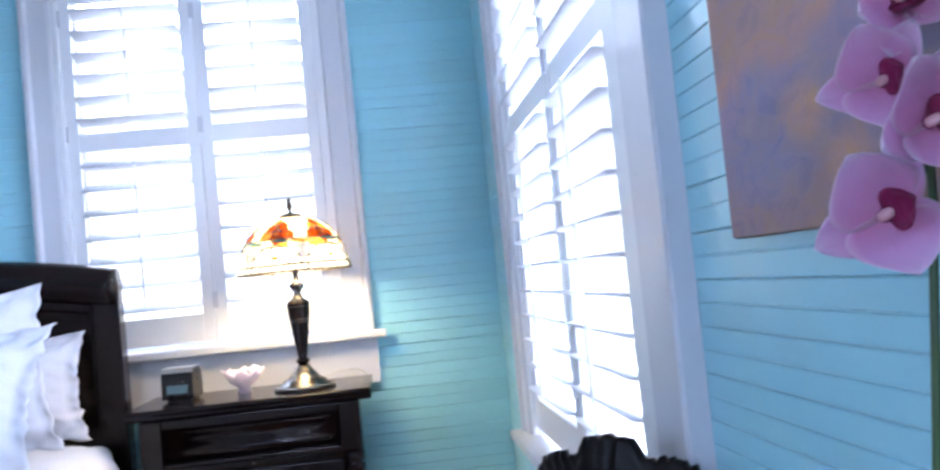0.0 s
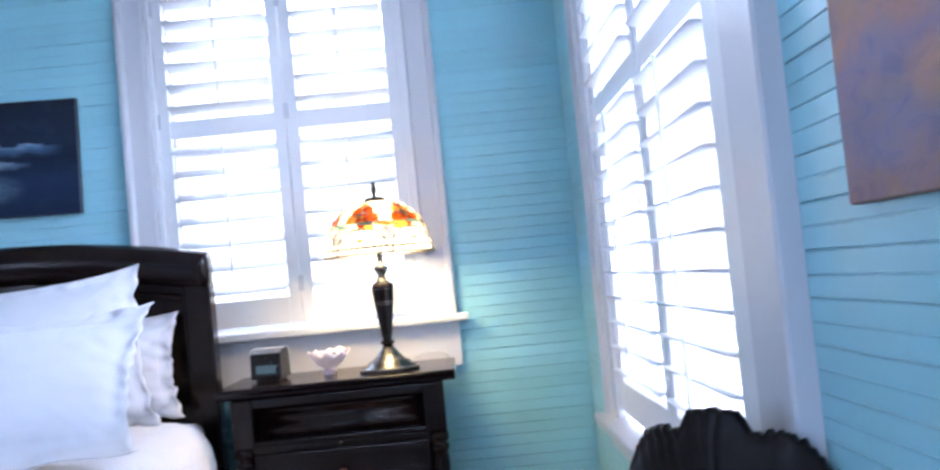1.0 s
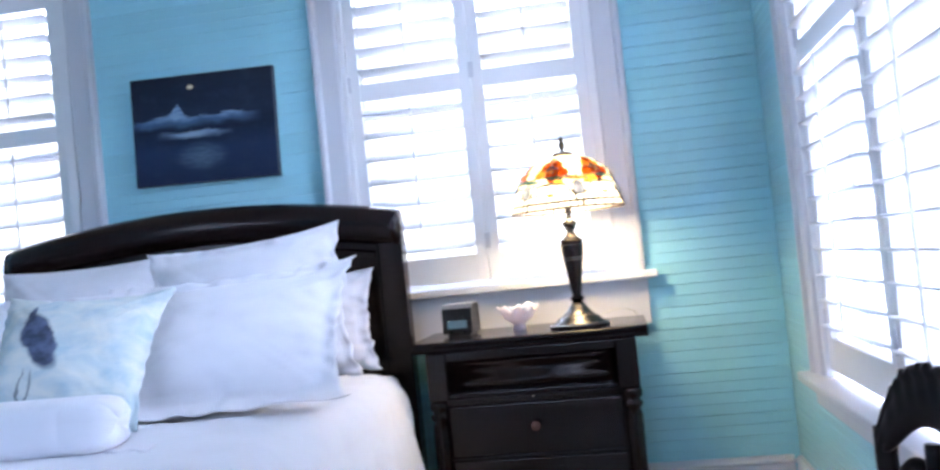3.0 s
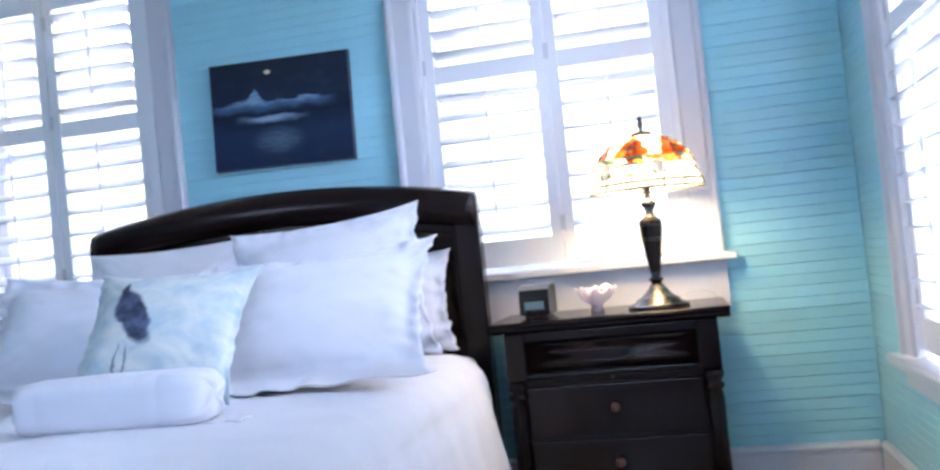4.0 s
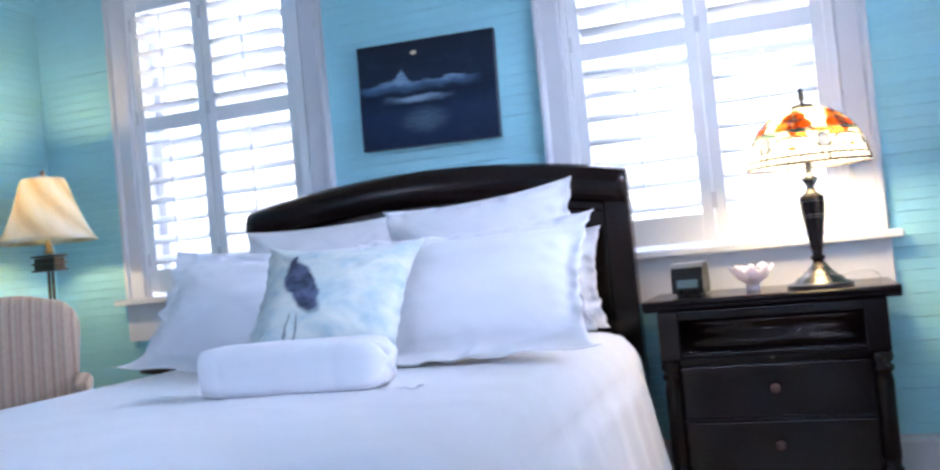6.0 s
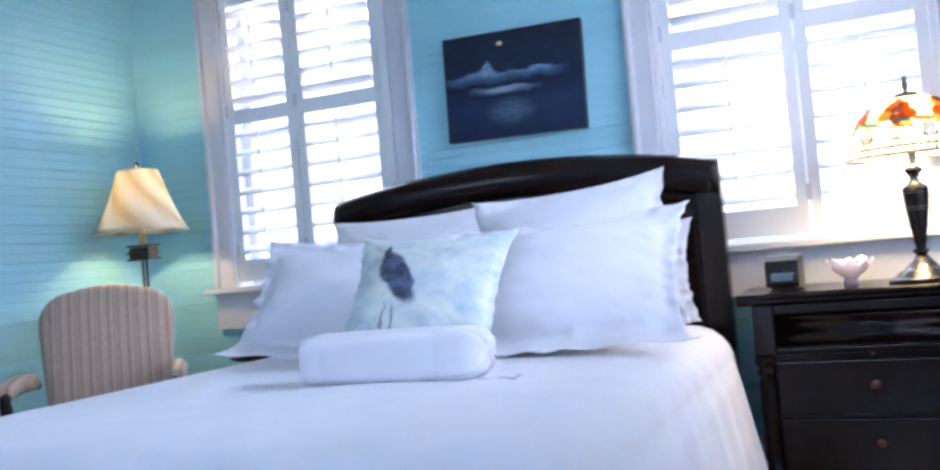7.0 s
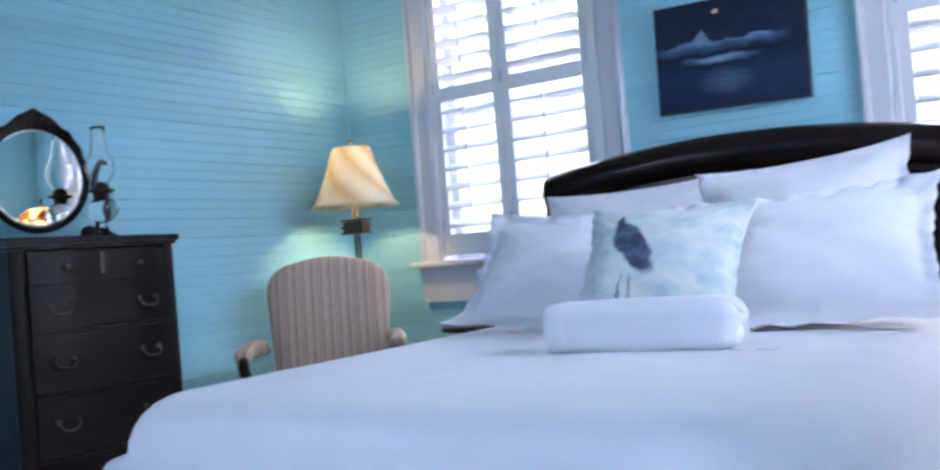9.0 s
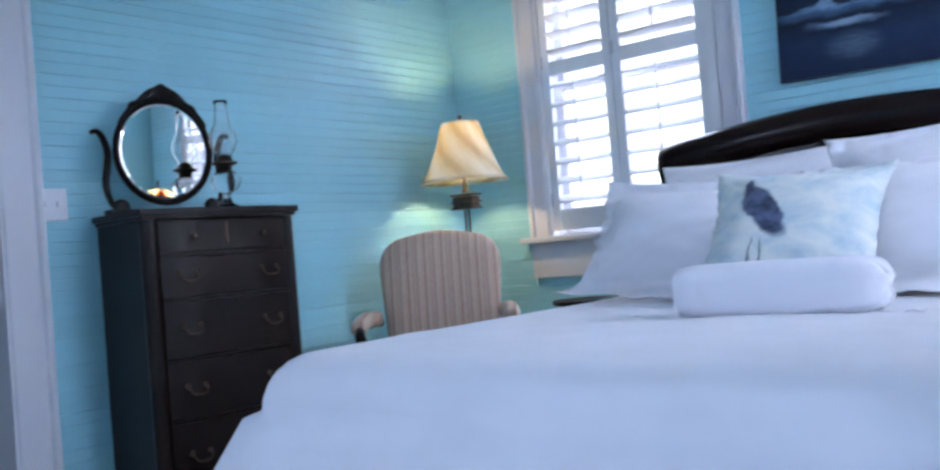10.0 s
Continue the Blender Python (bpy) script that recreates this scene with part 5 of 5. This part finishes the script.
def make_oil_lamp():
    l = thing("oil_lamp", pose(-3.665, 1.900, 1.135), "clear glass oil lamp with a tall chimney", "oil lamp")
    part("foot", lathe([(0.052, 0.0), (0.054, 0.006), (0.040, 0.014), (0.020, 0.026), (0.014, 0.050), (0.018, 0.062)], 32), GLASS, l, smooth=True)
    part("font", lathe([(0.018, 0.062), (0.042, 0.074), (0.056, 0.098), (0.054, 0.120), (0.036, 0.142), (0.022, 0.148)], 32), GLASS, l, "clear glass oil font", smooth=True)
    part("burner", lathe([(0.022, 0.148), (0.026, 0.152), (0.026, 0.166), (0.046, 0.172), (0.048, 0.180), (0.030, 0.186), (0.028, 0.200), (0.012, 0.210)], 28), BRONZE, l, "dark brass burner", smooth=True)
    outer = [(0.026, 0.188), (0.026, 0.206), (0.046, 0.236), (0.053, 0.262), (0.046, 0.290), (0.029, 0.325), (0.023, 0.390), (0.027, 0.415)]
    part("chimney", lathe(outer + [(r - 0.0018, z) for r, z in outer[::-1]], 36, closed=True), GLASS, l, "clear glass chimney", smooth=True)
    return l


make_oil_lamp()

sw = thing("light_switch", pose(XL, 1.366, 1.187, 0, 0, 90), "white double light switch plate on the teal wall", "light switch")
part("plate", box(-0.058, 0.058, -0.007, 0, -0.058, 0.058, bevel=0.003), PLASTIC_WHITE, sw)
for s in (-0.023, 0.023):
    part("toggle", box(s - 0.005, s + 0.005, -0.016, -0.006, -0.006, 0.012, bevel=0.002), PLASTIC_WHITE, sw)


# ---- floor lamp in the corner ----
def make_floor_lamp():
    x, y = LAMP_B
    l = thing("floor_lamp", pose(x, y, 0), "lit floor lamp with a cream swirled bell shade", "floor lamp")
    part("base", lathe([(0.13, 0.0), (0.135, 0.012), (0.12, 0.026), (0.04, 0.04), (0.02, 0.06)], 36), BRONZE, l, smooth=True)
    for s in (-0.012, 0.012):
        part("pole", tube([(s, 0, 0.04), (s, 0, 1.15)], 0.006, 12), PEWTER, l, smooth=True)
    bl = part("bracket", box(-0.062, 0.062, -0.035, 0.035, 1.120, 1.177, bevel=0.008), BRONZE, l, "dark ornate metal block")
    for z in (1.114, 1.145, 1.180):
        part("rim", box(-0.071, 0.071, -0.040, 0.040, z, z + 0.009, bevel=0.003), BRONZE, bl)
    part("socket", lathe([(0.020, 1.196), (0.022, 1.205), (0.014, 1.215), (0.016, 1.235), (0.008, 1.250), (0.005, 1.570)], 20), BRASS, l, smooth=True)
    prof = []
    for i in range(15):
        t = i / 14
        prof.append((0.222 - 0.128 * t ** 0.72, 1.250 + 0.298 * t))
    bm = bmesh.new()
    rings = []
    SEG = 64
    for r, z in prof + [(r - 0.003, z) for r, z in prof[::-1]]:
        rings.append([bm.verts.new(((r + 0.0025 * math.cos(14 * a + 30 * z)) * math.cos(a), (r + 0.0025 * math.cos(14 * a + 30 * z)) * math.sin(a), z)) for a in [2 * math.pi * k / SEG for k in range(SEG)]])
    for a, b in zip(rings, rings[1:] + rings[:1]):
        for i in range(SEG):
            bm.faces.new((a[i], a[(i + 1) % SEG], b[(i + 1) % SEG], b[i]))
    part("shade", bm, SHADECLOTH, l, "cream bell shade with swirled cloth", smooth=True)
    part("finial", lathe([(0.004, 1.565), (0.010, 1.572), (0.010, 1.582), (0.003, 1.590)], 16), BRONZE, l, smooth=True)
    return l


make_floor_lamp()


# ---- striped armchair ----
def cushion_block(w, h, t, r, seed, crown=0.0, nu=40, nv=40):
    """Upholstered pad: x across, z up from 0, y thick; rounded top corners of radius r."""
    bm = bmesh.new()

    def half_w(z):
        f = z / h
        base = w / 2 * (0.88 + 0.12 * min(1, f * 1.4))
        if z > h - r:
            base -= r - math.sqrt(max(0, r * r - (z - (h - r)) ** 2))
        return max(base, 0.02)
    grids = []
    for sgn in (-1, 1):
        g = []
        for j in range(nv + 1):
            z = h * (1 - (1 - j / nv) ** 1.0)
            hw = half_w(z)
            row = []
            for i in range(nu + 1):
                u = -1 + 2 * i / nu
                k = (max(0, 1 - abs(u) ** 4) ** 0.5) * (max(0, 1 - abs(2 * j / nv - 1) ** 6) ** 0.5)
                zz = z + crown * (1 - u * u) * (j / nv) ** 3
                row.append(bm.verts.new((u * hw, sgn * (t / 2 * k + 0.004), zz)))
            g.append(row)
        grids.append(g)
    f, b = grids
    for g in grids:
        for j in range(nv):
            for i in range(nu):
                bm.faces.new((g[j][i], g[j][i + 1], g[j + 1][i + 1], g[j + 1][i]))
    rim = [(0, i) for i in range(nu + 1)] + [(j, nu) for j in range(1, nv + 1)] + [(nv, i) for i in range(nu - 1, -1, -1)] + [(j, 0) for j in range(nv - 1, 0, -1)]
    for (j0, i0), (j1, i1) in zip(rim, rim[1:] + rim[:1]):
        bm.faces.new((f[j0][i0], f[j1][i1], b[j1][i1], b[j0][i0]))
    return bm


def make_armchair():
    c = thing("armchair", pose(-3.42, 2.80, 0, 0, 0, 36), "armchair upholstered in beige and rose striped cloth", "armchair")
    part("backrest", cushion_block(0.55, 0.575, 0.13, 0.13, 1, 0.022), STRIPES, c, smooth=True, m=pose(0, 0.06, 0.42, -9))
    part("seat", box(-0.30, 0.30, -0.52, 0.06, 0.33, 0.47, bevel=0.04, seg=4), STRIPES, c, smooth=True)
    for s in (-1, 1):
        arm = smooth_path([(s * 0.275, 0.03, 0.62), (s * 0.300, -0.10, 0.625), (s * 0.310, -0.26, 0.62), (s * 0.300, -0.36, 0.60), (s * 0.290, -0.38, 0.56)], 6)
        part("arm", tube(arm, [0.020] * 6 + [0.022] * (len(arm) - 6), 12), DARKWOOD, c, smooth=True)
        pad = smooth_path([(s * 0.280, 0.00, 0.636), (s * 0.303, -0.12, 0.644), (s * 0.312, -0.25, 0.636), (s * 0.308, -0.335, 0.622)], 6)
        part("arm_pad", tube(pad, [0.018] + [0.035] * (len(pad) - 2) + [0.024], 14), STRIPES, c, smooth=True)
        part("arm_post", tube([(s * 0.290, -0.37, 0.58), (s * 0.285, -0.36, 0.48), (s * 0.30, -0.40, 0.36)], 0.018, 12), DARKWOOD, c, smooth=True)
        part("leg", tube([(s * 0.27, -0.48, 0.34), (s * 0.28, -0.51, 0.16), (s * 0.27, -0.53, 0.0)], [0.028, 0.020, 0.016], 12), DARKWOOD, c, smooth=True)
        part("leg", tube([(s * 0.25, 0.05, 0.42), (s * 0.25, 0.09, 0.18), (s * 0.25, 0.14, 0.0)], [0.024, 0.020, 0.016], 12), DARKWOOD, c, smooth=True)
    return c


make_armchair()


# ---- carved chair at the side window ----
def make_carved_chair():
    c = thing("carved_chair", pose(0.334, 1.305, 0, 0, 0, -46), "dark carved wooden chair with a scrolled crest rail", "chair")
    W = 0.188
    K = W / 0.245
    crest = bmesh.new()
    n, rings = 200, []
    for i in range(n + 1):
        u = -1 + 2 * i / n
        au = abs(u)
        plateau = 0.032 / (1 + math.exp((au - 0.265) * 42))
        bumps = sum(h * math.exp(-((au - c0) / w0) ** 2) for c0, h, w0 in ((0.0, 0.007, 0.06), (0.13, 0.003, 0.03), (0.21, 0.004, 0.025), (0.36, 0.004, 0.03), (0.46, 0.010, 0.025), (0.535, 0.009, 0.02), (0.58, 0.006, 0.014), (0.62, 0.007, 0.016), (0.70, 0.011, 0.020), (0.755, 0.006, 0.014), (0.81, 0.006, 0.016)))
        top = 0.768 + plateau - 0.105 * max(0, (au - 0.50) / 0.50) ** 2.3
        bot = 0.634 + 0.050 * math.sin(math.pi * au) ** 2 - 0.005 * au
        y = 0.035 * u * u
        d = 0.013 + 0.007 * math.exp(-(u / 0.3) ** 2)
        ring = []
        for k in range(22):
            t = 2 * math.pi * k / 22
            sq = lambda v, e: math.copysign(abs(v) ** e, v)
            z = 0.5 * (top + bot) + 0.5 * (top - bot) * sq(math.sin(t), 0.7)
            yy = y + d * sq(math.cos(t), 0.6)
            drop = top - z
            front = math.copysign(1.0, math.cos(t))
            groove = 0.0030 * math.cos(2 * math.pi * drop / 0.034) * math.exp(-(drop / 0.055) ** 2)
            fan = 0.0010 * math.cos(44 * u / max(0.25, 1 - drop * 5)) * math.exp(-(u / 0.22) ** 2)
            leaf = 0.0014 * math.sin(58 * au + 150 * drop) * math.exp(-((drop - 0.016) / 0.016) ** 2) * min(1.0, au / 0.3)
            rough = groove + fan + leaf
            ring.append(crest.verts.new((u * W, yy + front * rough, z + bumps * max(0.0, math.sin(t)) ** 14)))
        rings.append(ring)
    for a, b in zip(rings, rings[1:]):
        for k in range(22):
            crest.faces.new((a[k], a[(k + 1) % 22], b[(k + 1) % 22], b[k]))
    crest.faces.new(rings[0][::-1])
    crest.faces.new(rings[-1])
    part("crest_rail", crest, DARKWOOD, c, "crest rail carved with leaves and a shell", smooth=True, m=pose(0, -0.045, 0.059, -3))
    for s in (-1, 1):
        pts = smooth_path([(s * K * 0.19, 0.07, 0.0), (s * K * 0.19, 0.035, 0.25), (s * K * 0.20, 0.022, 0.45), (s * K * 0.226, 0.022, 0.62), (s * K * 0.232, 0.026, 0.73)], 6)
        part("back_post", tube(pts, 0.017, 12), DARKWOOD, c, smooth=True)
        part("leg", tube(smooth_path([(s * K * 0.20, -0.40, 0.42), (s * K * 0.215, -0.42, 0.30), (s * K * 0.19, -0.41, 0.12), (s * K * 0.20, -0.43, 0.0)], 5), [0.028] * 5 + [0.022] * 5 + [0.016] * 6, 12), DARKWOOD, c, smooth=True)
        pts = smooth_path([(s * K * 0.215, 0.022, 0.61), (s * K * 0.185, 0.012, 0.660), (s * K * 0.155, 0.005, 0.680), (s * K * 0.12, 0.0, 0.670), (s * K * 0.115, 0.0, 0.715)], 5)
        part("scroll", tube(pts, 0.013, 10), DARKWOOD, c, smooth=True)
    part("splat", extrude([(-0.012, 0), (0.012, 0), (0.012, 1), (-0.012, 1)], -0.06, 0.06, steps=12, shape=lambda x, y, z: (x * (0.7 + 0.5 * math.sin(z * 3)), y + 0.005 - 0.01 * z, 0.45 + 0.26 * z)), DARKWOOD, c)
    part("seat", box(-0.19, 0.19, -0.42, 0.02, 0.41, 0.46, bevel=0.015, seg=3), DARKWOOD, c)
    return c


make_carved_chair()


# ---- orchid on its table by the wall ----
def make_table():
    t = thing("side_table", pose(0.31, 0.58, 0), "plain dark wooden table holding the potted orchid", "side table")
    part("top", box(-0.15, 0.15, -0.22, 0.22, 0.66, 0.69, bevel=0.006), DARKWOOD, t)
    for sx in (-0.125, 0.125):
        for sy in (-0.195, 0.195):
            part("leg", box(sx - 0.018, sx + 0.018, sy - 0.018, sy + 0.018, 0, 0.66, bevel=0.004), DARKWOOD, t)
    return t


make_table()


def petal_mesh(l, w, cup, seed, point=0.6):
    bm = bmesh.new()
    uvl = bm.loops.layers.uv.new("UVMap")
    n, k = 14, 10
    sides, uvs = [], {}
    for off in (0.0, -0.0008):
        g = []
        for j in range(n + 1):
            t = j / n
            half = w / 2 * (math.sin(math.pi * min(1, t ** point * 0.97 + 0.03)) ** 0.75 + 0.06)
            row = []
            for i in range(k + 1):
                s = -1 + 2 * i / k
                z = cup * (t * t) + 0.35 * cup * s * s - 0.004 * noise.noise((s * 2 + seed, t * 3, seed)) + off
                v = bm.verts.new((s * half, t * l, z))
                uvs[v] = ((s + 1) / 2, t)
                row.append(v)
            g.append(row)
        sides.append(g)
    for g in sides:
        for j in range(n):
            for i in range(k):
                bm.faces.new((g[j][i], g[j][i + 1], g[j + 1][i + 1], g[j + 1][i]))
    f, b = sides
    rim = [(0, i) for i in range(k + 1)] + [(j, k) for j in range(1, n + 1)] + [(n, i) for i in range(k - 1, -1, -1)] + [(j, 0) for j in range(n - 1, 0, -1)]
    for (j0, i0), (j1, i1) in zip(rim, rim[1:] + rim[:1]):
        bm.faces.new((f[j0][i0], f[j1][i1], b[j1][i1], b[j0][i0]))
    for face in bm.faces:
        for lp in face.loops:
            lp[uvl].uv = uvs[lp.vert]
    return bm


def make_orchid():
    o = thing("orchid", pose(0.395, 0.60, 0.69), "potted pink moth orchid with several open flowers", "orchid")
    part("pot", lathe([(0.035, 0.0), (0.040, 0.002), (0.048, 0.07), (0.052, 0.085), (0.048, 0.085), (0.044, 0.075), (0.0005, 0.074)], 32), POT, o, smooth=True)
    stem = smooth_path([(0.0, 0.0, 0.07), (0.018, -0.010, 0.22), (0.030, -0.02, 0.38), (0.036, -0.025, 0.48), (0.030, -0.02, 0.60)], 7)
    part("stem", tube(stem, [0.0042 - 0.00005 * i for i in range(len(stem))], 8), LEAF, o, smooth=True)
    for a in (20, 150, 260):
        part("leaf", petal_mesh(0.10, 0.045, 0.02, a), LEAF, o, smooth=True, m=pose(0, 0, 0.078, 15, 0, a))
    big, sep, lipm = [mesh_of(nm, petal_mesh(*args), mt, True) for nm, args, mt in (("petal", (0.046, 0.056, 0.013, 1, 0.60), PETAL), ("sepal", (0.049, 0.034, 0.010, 2, 0.75), PETAL), ("lip", (0.026, 0.027, 0.016, 3, 0.6), LIP))]
    heads = ((-0.006, -0.047, 0.534, 100, -28, 0.95), (-0.020, -0.054, 0.440, 112, -20, 1.12), (0.008, -0.070, 0.500, 112, 8, 1.08), (0.012, -0.045, 0.592, 30, -8, 0.95))
    for hx, hy, hz, spin, yaw, size in heads:
        m = pose(hx, hy, hz, 0, 0, yaw) @ pose(0, 0, 0, 84, 0, 0) @ pose(0, 0, 0, 0, 0, spin) @ Matrix.Scale(size, 4)
        fl = part("flower", lathe([(0.006, -0.002), (0.005, 0.003), (0.0025, 0.008)], 12), LIP, o, "open pink flower with a crimson lip", smooth=True, m=m)
        for a in (82, -82):
            part("petal", big, None, fl, m=pose(0, 0, 0.001, 14, 0, a))
        for a in (0, 132, -132):
            part("sepal", sep, None, fl, m=pose(0, 0, -0.002, 4, 0, a))
        part("lip", lipm, None, fl, "crimson lip", m=pose(0, -0.002, 0.003, 35, 0, 180))
        part("column", lathe([(0.003, 0.0), (0.0038, 0.004), (0.0034, 0.008), (0.0015, 0.011)], 12), COLUMN, fl, "pale yellow column", True, m=pose(0, 0.003, 0.004, 30))
        part("flower_stalk", tube([(hx, hy + 0.004, hz), (0.5 * (hx + 0.030), hy + 0.02, hz - 0.004), (0.033, -0.022, hz - 0.03)], 0.002, 6), LEAF, o, smooth=True)
    return o


make_orchid()


# ---- the walls' boards, each one a piece ----
board_meshes = {}


def board_mesh(length, pitch):
    key = (round(length, 3), pitch)
    if key not in board_meshes:
        h = pitch - 0.0007
        c = h / 2
        prof = [(BT, 0.0), (0.0022, 0.0), (0.0, 0.0020), (0.0, c - 0.0022), (0.0024, c - 0.0004), (0.0024, c + 0.0004), (0.0, c + 0.0022), (0.0, h - 0.0020), (0.0022, h), (BT, h)]
        board_meshes[key] = mesh_of("board", extrude(prof, 0, length), TEAL)
    return board_meshes[key]


def boards(wall, place, a0, a1, gaps, pitch=0.0875):
    """Rows of boards from a0 to a1 on a wall; gaps are (a, b, z0, z1) that they stop at."""
    rows = int(CEIL / pitch)
    for r in range(rows):
        z = r * pitch
        cuts = [(a0, a1)]
        for g0, g1, gz0, gz1 in gaps:
            if gz0 <= z + 0.5 * pitch <= gz1:
                cuts = [p for c in cuts for p in ((c[0], min(c[1], g0)), (max(c[0], g1), c[1])) if p[1] - p[0] > 0.02]
        for c0, c1 in cuts:
            part("board", board_mesh(c1 - c0, pitch), None, wall, m=place(c0, z))


boards(wall_north, lambda a, z: pose(a, YW, z), XL, XR, [(w["x0"], w["x1"], 0.74, w["top"]) for w in (WIN1, WIN2)])
boards(wall_east, lambda a, z: pose(XR, -a, z, 0, 0, -90), -YW, -YS, [(-WIN3["y1"], -WIN3["y0"], 0.475, WIN3["top"])], 0.0675)
boards(wall_west, lambda a, z: pose(XL, a, z, 0, 0, 90), YS, YW, [(DOOR[0] - 0.145, DOOR[1] + 0.145, 0.0, DOOR[2] + 0.14), (-2.90, -0.80, 0.77, 2.62)])
